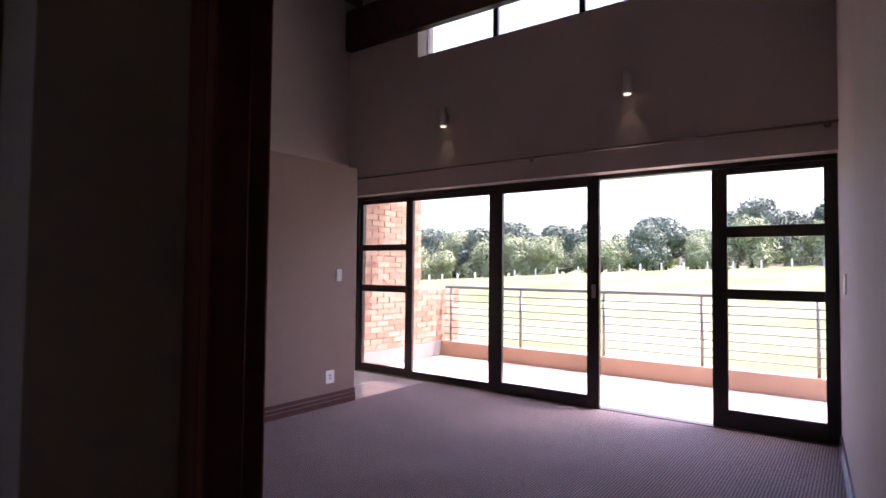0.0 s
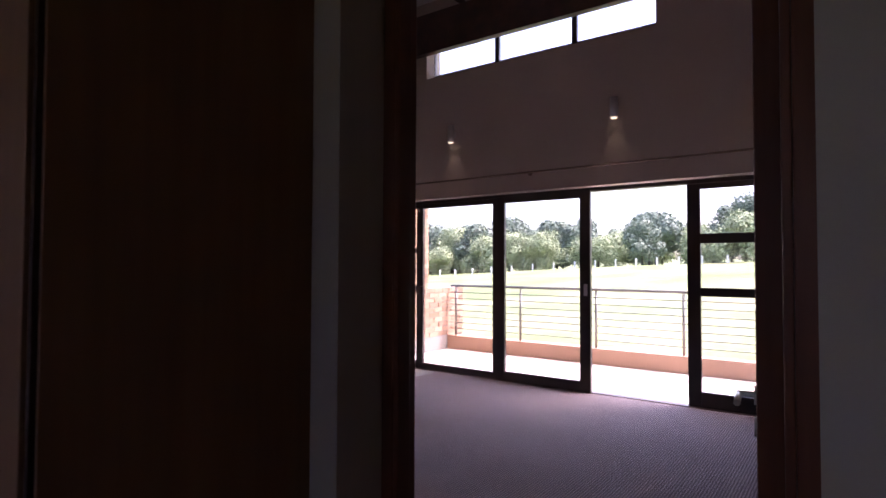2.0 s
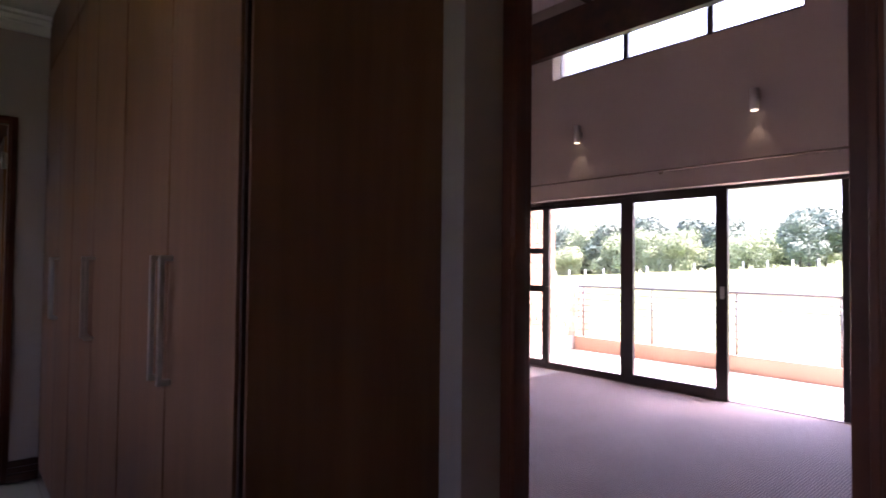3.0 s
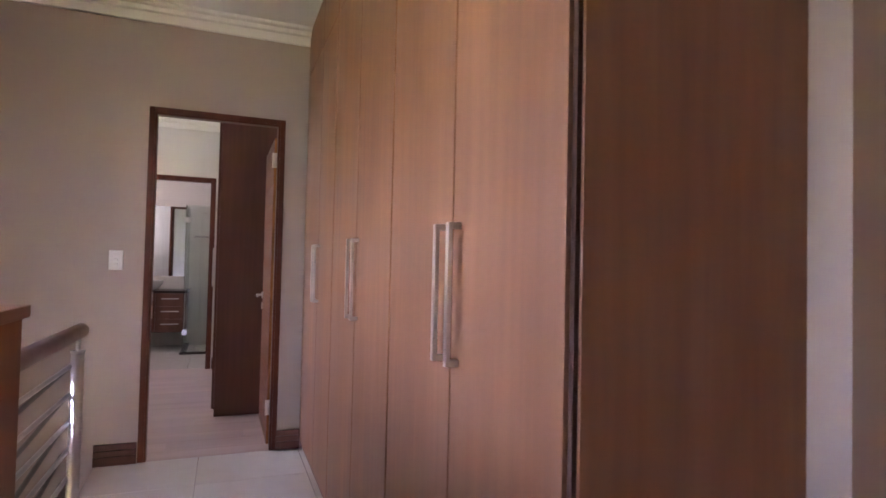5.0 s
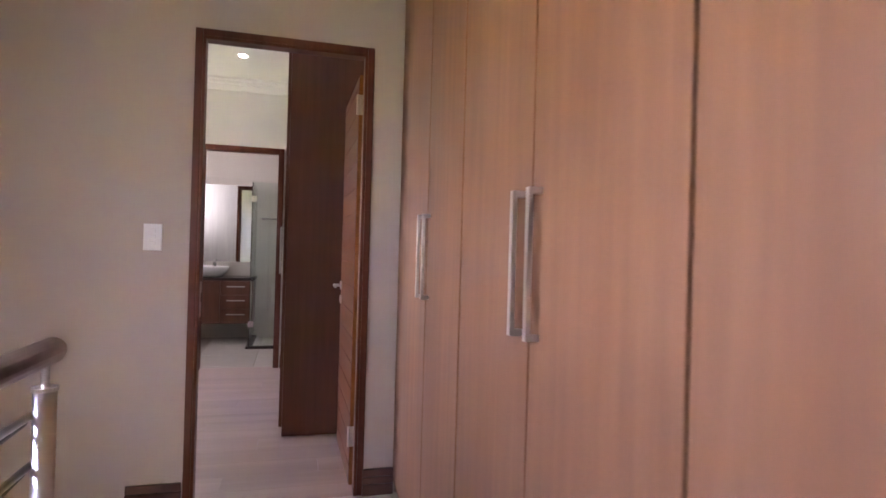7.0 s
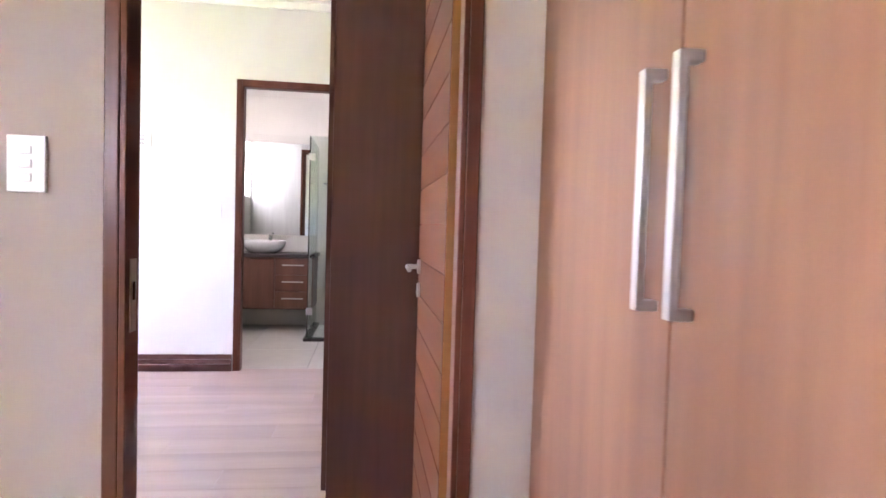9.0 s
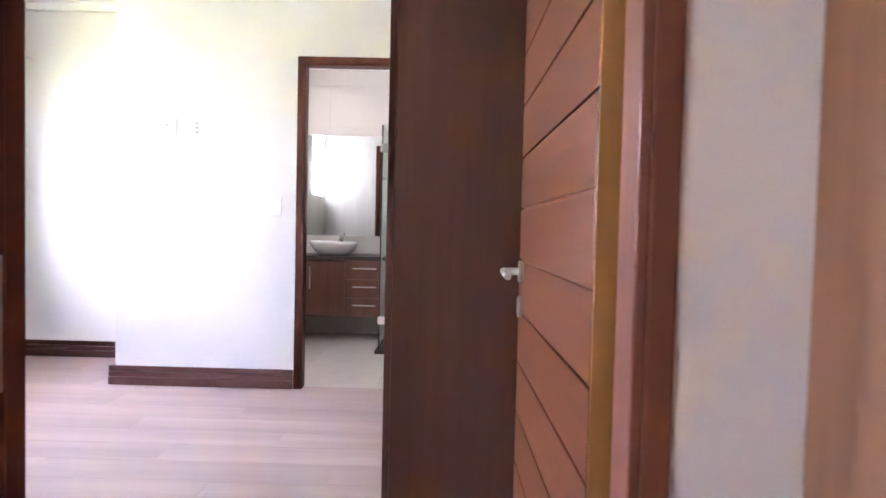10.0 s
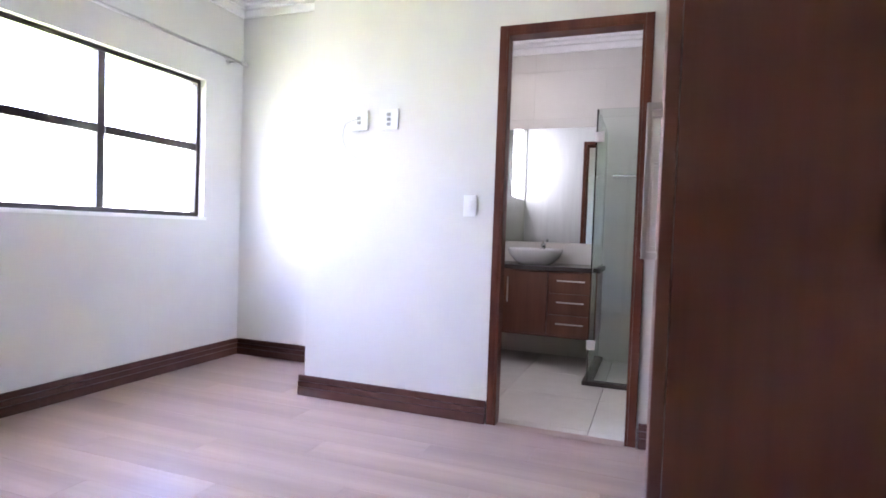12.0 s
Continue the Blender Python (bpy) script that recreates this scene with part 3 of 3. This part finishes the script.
rod = thing("curtain_rod", (XI - 0.08, 1.8, 2.3), "thin bronze curtain rod on three brackets", "curtain rod")
part("pole", T(((XI - 0.085, -0.64, 2.3), (XI - 0.085, 4.22, 2.3), 0.011)), BRONZE, rod, smooth=True)
for y in (-0.56, 1.78, 4.16):
    part("bracket", T(((XI, y, 2.3), (XI - 0.085, y, 2.3), 0.008), ((XI, y, 2.3), (XI - 0.008, y, 2.3), 0.025)), BRONZE, rod)
for y in (-0.64, 4.22):
    part("finial", ball(bmesh.new(), (XI - 0.085, y, 2.3), 0.02), BRONZE, rod, smooth=True)
for y in (0.84, 2.78):
    wl = thing("wall_lamp", (XI, y, 2.85), "brushed steel cylinder wall lamp shining down", "wall lamp", "wall lamps")
    part("shade", T(((XI - 0.075, y, 2.75), (XI - 0.075, y, 2.95), 0.038, 24)), STEEL, wl, smooth=True)
    part("bracket", B((XI - 0.06, XI, y - 0.02, y + 0.02, 2.82, 2.88)), STEEL, wl)
    em, nt, b = nodes_of("warm_bulb", 0.5)
    b.inputs["Emission Color"].default_value, b.inputs["Emission Strength"].default_value = (1, 0.85, 0.5, 1), 0.25
    part("bulb", T(((XI - 0.075, y, 2.744), (XI - 0.075, y, 2.749), 0.03, 20)), em, wl, "warm glowing bulb")
    lamp = new("lamp_light", bpy.data.lights.new("lamp_light", "SPOT"))
    lamp.data.energy, lamp.data.spot_size, lamp.data.spot_blend, lamp.data.color = 0.08, radians(60), 0.6, (1, 0.85, 0.5)
    lamp.matrix_world = look((XI - 0.075, y, 2.74), (XI - 0.04, y, 2.0))

# ---- balcony ----
XK = 7.05
structure("balcony_slab", B((XG + 0.1, XK + 0.2, -2.5, 4.7, -0.3, -0.03)), GROUT, "concrete balcony slab", "floor")
structure("balcony_kerb", B((XK, XK + 0.2, -2.5, 4.7, -0.03, 0.2), bevel=0.01), KERB, "ochre rendered balcony upstand", "kerb")
br = thing("balcony_railing", (XK + 0.1, 1.5, 0.2), "steel balcony railing with thin horizontal wires", "railing")
for y in (4.1, 2.95, 1.8, 0.68, -0.4, -1.5):
    part("post", T(((XK + 0.06, y, 0.2), (XK + 0.06, y, 0.98), 0.018, 12)), GALV, br, smooth=True)
part("handrail", T(((XK + 0.06, -2.4, 0.985), (XK + 0.06, 4.2, 0.985), 0.02, 12)), GALV, br, smooth=True)
for i in range(7):
    part("wire", T(((XK + 0.03, -2.4, 0.88 - 0.095 * i), (XK + 0.03, 4.2, 0.88 - 0.095 * i), 0.0065, 6)), GALV, br)

# ---- bedroom window ----
win = thing("bedroom_window", (XW - 0.1, 5.2, 1.6), "dark framed wide bedroom window of six panes", "window", "", "structure")
WX = XW - 0.08
part("window_frame", B((WX - 0.03, WX + 0.03, 4.0, 4.03, 1.09, 2.095), (WX - 0.03, WX + 0.03, 6.37, 6.40, 1.09, 2.095), (WX - 0.03, WX + 0.03, 4.03, 6.37, 1.09, 1.12), (WX - 0.03, WX + 0.03, 4.03, 6.37, 2.065, 2.095), bevel=0.003), BLACK_FRAME, win)
for y in (4.82, 5.61):
    part("mullion", B((WX - 0.028, WX + 0.028, y - 0.025, y + 0.025, 1.12, 2.065), bevel=0.003), BLACK_FRAME, win)
for a, b in ((4.03, 4.795), (4.845, 5.595), (5.645, 6.37)):
    part("transom", B((WX - 0.026, WX + 0.026, a, b, 1.575, 1.625), bevel=0.003), BLACK_FRAME, win)
    for q, r in ((1.12, 1.575), (1.625, 2.065)):
        pane(a - 0.003, b + 0.003, q - 0.003, r + 0.003, win, WX)
part("window_sill", B((XW - 0.05, XW + 0.012, 3.98, 6.42, 1.065, 1.088), bevel=0.003), WHITE, win)
rod = thing("curtain_rod", (XW + 0.09, 5.3, 2.29), "thin steel curtain rod above the bedroom window", "curtain rod")
part("pole", T(((XW + 0.09, 3.8, 2.29), (XW + 0.09, 6.66, 2.29), 0.011)), STEEL, rod, smooth=True)
part("finial", ball(T(((XW + 0.09, 6.66, 2.29), (XW + 0.09, 6.71, 2.29), 0.016)), (XW + 0.09, 6.72, 2.29), 0.018), STEEL, rod, smooth=True)
for y in (4.0, 6.62):
    part("bracket", T(((XW, y, 2.29), (XW + 0.09, y, 2.29), 0.008), ((XW, y, 2.29), (XW + 0.008, y, 2.29), 0.022)), STEEL, rod)

trim = thing("timber_post", (-2.1, 2.98, 1.5), "brown timber post in the stairwell corner", "post")
part("post", B((-2.12, -2.05, 2.92, Y2 - 0.001, -3.0, ZC), bevel=0.004), FRAME_WOOD, trim)
# Never in view: an opening placed and sized to bring daylight onto the cupboards.
side = thing("stairwell_window", (-2.2, 0.45, 1.6), "timber framed stairwell window, unseen, added to light the corridor", "window", "", "structure")
part("window_frame", B((-2.25, -2.19, -0.8, -0.74, 1.25, 1.95), (-2.25, -2.19, 1.64, 1.7, 1.25, 1.95), (-2.25, -2.19, -0.74, 1.64, 1.25, 1.31), (-2.25, -2.19, -0.74, 1.64, 1.89, 1.95), bevel=0.003), FRAME_WOOD, side)
pane(-0.74, 1.64, 1.31, 1.89, side, -2.22)

# ---- bathroom ----
van = thing("vanity_unit", (-1.7, 7.78, 0.5), "brown wood-grain wall-hung vanity with drawers", "vanity")
VW = wood("vanity_laminate", (0.10, 0.04, 0.026), (0.19, 0.085, 0.052), "z", 0.35)
part("body", B((-2.095, -1.0, 7.545, YB, 0.24, 0.765)), VW, van)
for i in range(3):
    z0, z1 = 0.255 + i * 0.168, 0.255 + (i + 1) * 0.168
    d = part("drawer", B((-1.37, -1.005, 7.525, 7.544, z0 + 0.003, z1 - 0.003), bevel=0.002), VW, van)
    part("handle", T(((-1.30, 7.502, z0 + 0.10), (-1.09, 7.502, z0 + 0.10), 0.006), ((-1.28, 7.502, z0 + 0.10), (-1.28, 7.525, z0 + 0.10), 0.004), ((-1.11, 7.502, z0 + 0.10), (-1.11, 7.525, z0 + 0.10), 0.004)), STEEL, d, "slim steel bar handle")
for a, b in ((-2.09, -1.735), (-1.73, -1.375)):
    d = part("door", B((a + 0.002, b - 0.002, 7.525, 7.544, 0.258, 0.756), bevel=0.002), VW, van)
    hx = b - 0.04 if a < -2 else a + 0.04
    part("handle", T(((hx, 7.502, 0.5), (hx, 7.502, 0.7), 0.006)), STEEL, d, "slim steel bar handle")
ct = thing("granite_worktop", (-1.6, 7.78, 0.78), "dark granite worktop over the vanity drawers", "worktop")
part("slab", B((-2.098, -0.98, 7.50, YB, 0.766, 0.80), bevel=0.003), GRANITE, ct)


def lathe(bm, c, prof, n=32, sx=1.0):
    rings = []
    for r, z in prof:
        rings.append([bm.verts.new((c[0] + sx * r * math.cos(2 * math.pi * i / n), c[1] + r * math.sin(2 * math.pi * i / n), c[2] + z)) for i in range(n)])
    for a, b in zip(rings, rings[1:]):
        for i in range(n):
            bm.faces.new((a[i], a[(i + 1) % n], b[(i + 1) % n], b[i]))
    bm.faces.new(rings[-1])
    bm.faces.new(list(reversed(rings[0])))
    return bm


bs = thing("wash_basin", (-1.53, 7.76, 0.8), "white ceramic round countertop wash basin", "basin")
part("bowl", lathe(bmesh.new(), (-1.53, 7.76, 0.80), [(0.11, 0.0), (0.15, 0.02), (0.195, 0.07), (0.21, 0.115), (0.21, 0.13), (0.2, 0.13), (0.185, 0.09), (0.14, 0.04), (0.03, 0.03)], sx=1.08), CERAMIC, bs, smooth=True)
tp = thing("basin_mixer_tap", (-1.5, 7.93, 0.8), "chrome basin mixer tap behind the basin", "tap")
part("spout", T(((-1.5, 7.96, 0.80), (-1.5, 7.96, 0.97), 0.02, 16), ((-1.5, 7.96, 0.945), (-1.5, 7.85, 0.925), 0.013)), CHROME, tp, smooth=True)
part("lever", T(((-1.5, 7.96, 0.97), (-1.5, 7.90, 1.0), 0.007)), CHROME, tp)
mi = thing("wall_mirror", (-1.6, YB, 1.5), "large frameless wall mirror above the vanity", "mirror")
part("sheet", B((-2.095, -1.03, YB - 0.026, YB - 0.02, 0.98, 1.97)), MIRROR, mi)
sh = thing("shower_enclosure", (-0.6, 7.6, 0), "frameless greenish glass shower enclosure", "shower")
part("kerb", B((-1.04, 0.2, 7.12, 7.19, 0.0, 0.03), (-1.04, -0.97, 7.19, YB, 0.0, 0.03), bevel=0.004), GRANITE, sh, "dark granite shower kerb")
for b in ((-1.015, -1.005, 7.16, YB - 0.01, 0.03, 1.93), (-1.0, -0.42, 7.15, 7.16, 0.03, 1.93), (-0.41, 0.19, 7.15, 7.16, 0.03, 1.93)):
    g = part("pane", B(b), SHOWER_GLASS, sh, "greenish clear glass panel")
    g.visible_shadow = False
for z in (0.25, 1.7):
    part("hinge", B((-1.02, -0.96, 7.135, 7.175, z, z + 0.07), bevel=0.003), CHROME, sh)
mx = thing("shower_mixer", (-0.6, YB, 1.5), "chrome shower rail and mixer", "shower fitting")
part("rail", T(((-0.7, 7.98, 1.0), (-0.7, 7.98, 1.85), 0.011)), CHROME, mx)
part("arm", T(((-0.95, 7.97, 1.55), (-0.45, 7.97, 1.55), 0.012)), CHROME, mx)
part("valve", T(((-0.7, YB, 1.2), (-0.7, 7.97, 1.2), 0.02)), CHROME, mx)
part("head", T(((-0.7, 7.93, 1.72), (-0.7, 7.98, 1.78), 0.045, 16)), CHROME, mx)
for ob in (van, ct, bs, tp, mi, sh, mx):
    ob.location.x += 0.04
    ob.location.y += 0.018
# A wall stands behind this pane; its own emission replaces the daylight.
FROST, nt, b = nodes_of("frosted_glow", 0.6)
b.inputs["Emission Color"].default_value, b.inputs["Emission Strength"].default_value = (0.95, 0.98, 1, 1), 0.11
bw = thing("bathroom_window", (-2.22, 6.5, 1.8), "frosted bright bathroom window", "window", "", "structure")
part("pane", B((-2.15, -2.14, 6.22, 6.86, 1.45, 2.3)), FROST, bw, "frosted pane glowing by itself in place of daylight")
part("window_frame", B((-2.13, -2.09, 6.22, 6.24, 1.45, 2.3), (-2.13, -2.09, 6.84, 6.86, 1.45, 2.3), (-2.13, -2.09, 6.24, 6.84, 1.45, 1.47), (-2.13, -2.09, 6.24, 6.84, 2.28, 2.3)), PLASTIC, bw)

BULB, nt, b = nodes_of("downlight_bulb", 0.5)
b.inputs["Emission Color"].default_value, b.inputs["Emission Strength"].default_value = (1, 0.95, 0.85, 1), 0.5
for x, y, z in ((-1.6, 7.65, ZC - 0.06), (-0.95, 5.28, ZC)):
    dl = thing("downlight", (x, y, z), "small white recessed ceiling downlight", "downlight", "ceiling downlights")
    part("ring", lathe(bmesh.new(), (x, y, z - 0.006), [(0.05, 0.0), (0.055, 0.003), (0.05, 0.006)], 24), PLASTIC, dl)
    part("bulb", T(((x, y, z - 0.010), (x, y, z - 0.0065), 0.032, 20)), BULB, dl, "glowing bulb")
    lamp = new("downlight_light", bpy.data.lights.new("downlight_light", "SPOT"))
    lamp.data.energy, lamp.data.shadow_soft_size, lamp.data.color = 0.045, 0.04, (1, 0.93, 0.82)
    lamp.data.spot_size, lamp.data.spot_blend = radians(130), 0.7
    lamp.matrix_world = look((x, y, z - 0.06), (x, y + 0.001, 0))


# ---- land, trees ----
def land(x, y):
    d = max(0.0, x - 14)
    rise = min(1.0, d / 72.0) * (0.4 + 2.4 * max(-0.3, min(1.4, (62 - y) / 51)))
    return -3.2 + rise + 2.4 * min(1.0, d / 75.0) + 0.012 * max(0.0, d - 75) + 0.35 * noise.noise((x * 0.03, y * 0.03, 0)) * min(1, d / 20)


def axis_steps():
    s = [0.0]
    st = 3.0
    while s[-1] < 2600:
        s.append(s[-1] + st)
        st *= 1.06
    return [-v for v in reversed(s[1:])] + s


xs = axis_steps()
verts = [(x, y, land(x, y)) for x in xs for y in xs]
n = len(xs)
faces = [(i * n + j, (i + 1) * n + j, (i + 1) * n + j + 1, i * n + j + 1) for i in range(n - 1) for j in range(n - 1)]
me = bpy.data.meshes.new("ground")
me.from_pydata(verts, [], faces)
me.materials.append(GRASS)
tagged(new("ground", me), "pale dry grass field sloping up to the trees", "ground", "", "structure")


def tree(name, mat, h, w, seed, label):
    rng = random.Random(seed)
    th = thing(name, (0, 0, 0), label, "tree", "trees beyond the field")
    bm = T(((0, 0, -1.5), (0.1, 0, h * 0.35), 0.3, 8, 0.2))
    lobes = []
    for i in range(16):
        a, rr = rng.uniform(0, 6.28), rng.uniform(0.1, 0.9) * w / 2
        zc = h * rng.uniform(0.14, 0.85)
        rr *= 1.15 - zc / h * 0.75
        c = Vector((rr * math.cos(a), rr * math.sin(a), zc))
        lobes.append((c, w * rng.uniform(0.16, 0.27)))
        tube(bm, (0.1, 0, h * 0.3), c, 0.13, 6, 0.03)
    lobes.append((Vector((0, 0, h * 0.55)), w * 0.3))
    part("trunk", bm, BARK, th)
    vs, fs = [], []
    for c, r in lobes:
        for k in range(430):
            d = Vector((rng.gauss(0, 1), rng.gauss(0, 1), rng.gauss(0, 1))).normalized()
            p = c + d * r * rng.uniform(0.65, 1.08)
            p.z = max(p.z, 0.1)
            s = rng.uniform(0.12, 0.28) * h / 9
            u = d.cross(Vector((rng.gauss(0, 1), rng.gauss(0, 1), rng.gauss(0, 1)))).normalized()
            v = (d * 0.6 + u.cross(d)).normalized()
            b0 = len(vs)
            vs += [p + u * s, p + v * s * 0.8, p - u * s, p - v * s * 0.9 + d * s * 0.4]
            fs.append((b0, b0 + 1, b0 + 2, b0 + 3))
    m = bpy.data.meshes.new("crown")
    m.from_pydata(vs, [], fs)
    m.materials.append(mat)
    cr = new("crown", m)
    cr.parent = th
    return th


kinds = [tree("bushy_tree", LEAF_LIGHT, 8.5, 11, 1, "broad light green bushy tree beyond the field"),
         tree("tall_tree", LEAF_DARK, 13, 9, 2, "tall dark green tree beyond the field"),
         tree("bushy_tree", LEAF_LIGHT, 7, 9, 3, "low light green bushy tree beyond the field"),
         tree("tall_tree", LEAF_DARK, 11, 10, 4, "dark green rounded tree beyond the field")]
rng = random.Random(5)
first = [True] * 4
for row, (x0, cnt) in enumerate(((92, 30), (106, 32), (128, 30))):
    for i in range(cnt):
        y = -45 + i * 165 / cnt + rng.uniform(-2, 2)
        x = x0 + rng.uniform(-5, 5)
        k = rng.choice((0, 2, 0, 2, 3)) if row == 0 else rng.choice((1, 3, 1, 0))
        s = rng.uniform(0.9, 1.3) * (0.8 if row == 0 else 1.0) * (1.0 - 0.16 * max(0.0, min(1.4, (62 - y) / 51)))
        m = pose(x, y, land(x, y) - 0.2, 0, 0, rng.uniform(0, 360))
        if first[k]:
            kinds[k].matrix_basis = m
            first[k] = False
        else:
            c = copy_thing(kinds[k], m)
            c.scale = (s, s, s * rng.uniform(0.85, 1.1))
fence = thing("field_fence", (86, 30, land(86, 30)), "pale posts of a fence across the field", "fence")
for i in range(40):
    y = -35 + i * 3.4
    x = 86 + 3 * math.sin(i * 0.4)
    z = land(x, y)
    part("post", B((x - 0.08, x + 0.08, y - 0.08, y + 0.08, z - 0.3, z + 1.1)), PLASTIC, fence)


# ---- pieces: tiles, planks, bricks ----
def clipped_grid(name, parent, mat, x0, x1, y0, y1, sx, sy, ox, oy, z0, z1, gap=0.004, stagger=0.0):
    """Tiles or planks clipped to a rectangle; alike pieces share a mesh."""
    cache = {}
    j = math.floor((y0 - oy) / sy)
    while oy + j * sy < y1 - 1e-6:
        a0, a1 = max(y0, oy + j * sy) + gap / 2, min(y1, oy + (j + 1) * sy) - gap / 2
        off = ox + (stagger * (j * 0.37 % 1.0) * sx if stagger else 0)
        i = math.floor((x0 - off) / sx)
        while off + i * sx < x1 - 1e-6:
            b0, b1 = max(x0, off + i * sx) + gap / 2, min(x1, off + (i + 1) * sx) - gap / 2
            if b1 - b0 > 0.01 and a1 - a0 > 0.01:
                key = (round(b1 - b0, 3), round(a1 - a0, 3))
                if key not in cache:
                    cache[key] = mesh_of(name, B((-key[0] / 2, key[0] / 2, -key[1] / 2, key[1] / 2, -(z1 - z0) / 2, (z1 - z0) / 2)), mat)
                ob = new(name, cache[key])
                ob.location = ((b0 + b1) / 2, (a0 + a1) / 2, (z0 + z1) / 2)
                ob.parent = parent
            i += 1
        j += 1


fl = thing("floor_corridor", (0, 0, 0), "glossy cream porcelain tile corridor floor", "floor", "", "structure")
clipped_grid("tile", fl, TILE, -1.17, XD, -4.2, Y2, 0.6, 0.6, -0.61, 2.56, -0.019, 0.0)
clipped_grid("tile", fl, TILE, XD, 0.68, D1A, D1B, 0.6, 0.6, -0.61, 2.56, -0.019, 0.0)
fl = thing("floor_alcove", (0, 0, 0), "cream tiled alcove floor beside the sliding doors", "floor", "", "structure")
clipped_grid("tile", fl, TILE, ALC, XG - 0.05, 3.13, 4.26, 0.6, 0.6, 0, 0, -0.019, 0.0)
fl = thing("floor_bathroom", (0, 0, 0), "cream tiled bathroom floor", "floor", "", "structure")
clipped_grid("tile", fl, TILE, -2.2, 0.2, Y3 + 0.06, YB, 0.6, 0.6, -0.85, 6.2, -0.019, 0.0)
vanity_wall = bpy.data.objects["wall_vanity"]
cache = {}
for row in range(7):
    z0, z1 = max(0.0, 0.41 * row) + 0.0015, min(ZC - 0.17, 0.41 * (row + 1)) - 0.0015
    for col in range(5):
        x0, x1 = max(-2.06, -2.2 + 0.6 * col) + 0.0015, min(0.2, -2.2 + 0.6 * (col + 1)) - 0.0015
        if x1 - x0 < 0.02 or z1 - z0 < 0.02:
            continue
        key = (round(x1 - x0, 3), round(z1 - z0, 3))
        if key not in cache:
            cache[key] = mesh_of("wall_tile", B((-key[0] / 2, key[0] / 2, -0.005, -0.0005, -key[1] / 2, key[1] / 2)), BATHW)
        ob = new("wall_tile", cache[key])
        ob.location = ((x0 + x1) / 2, YB, (z0 + z1) / 2)
        ob.parent = vanity_wall
fl = thing("floor_bedroom", (0, 0, 0), "pinkish grey wood laminate plank floor", "floor", "", "structure")
clipped_grid("plank", fl, LAMINATE, XW, 0.3, Y2, Y3 + 0.06, 1.3, 0.19, 0, 3.0, -0.019, 0.0, 0.0015, 1.0)
clipped_grid("plank", fl, LAMINATE, XW, -2.56, Y3 + 0.06, 6.8, 1.3, 0.19, 0, 3.0, -0.019, 0.0, 0.0015, 1.0)
fl = thing("floor_balcony", (0, 0, 0), "pale balcony paving tiles", "floor", "", "structure")
clipped_grid("tile", fl, BALCONY_TILE, XG + 0.1, XK, -2.5, 4.2, 0.45, 0.45, 5.4, 0, -0.03, -0.012, 0.006)

bw = thing("wall_brick", (0, 0, 0), "tan and red face brick balcony wall", "wall", "", "structure")
part("mortar", B((XG + 0.1, 6.55, 4.245, 4.47, -0.03, ZR), (6.55, 7.5, 4.245, 4.47, -0.03, 0.955)), MORTAR, bw)
part("plinth", B((XG + 0.1, 7.05, 4.226, 4.244, -0.03, 0.2)), MORTAR, bw)
cache = {}
for k in range(40):
    z = 0.205 + k * 0.0755
    x = XG + 0.105 - (0.115 if k % 2 else 0)
    end_x = 6.55 if z > 0.9 else 7.5
    while x < end_x - 0.02:
        a, b = max(x, XG + 0.105), min(x + 0.22, end_x)
        if b - a > 0.02 and z < 3.0:
            key = round(b - a, 3)
            if key not in cache:
                cache[key] = mesh_of("brick", B((-key / 2, key / 2, -0.0125, 0.0, -0.0325, 0.0325)), BRICK)
            ob = new("brick", cache[key])
            ob.location = ((a + b) / 2, 4.2445 + 0.002 * math.sin(x * 37 + k * 11), z + 0.0325)
            ob.parent = bw
        x += 0.23
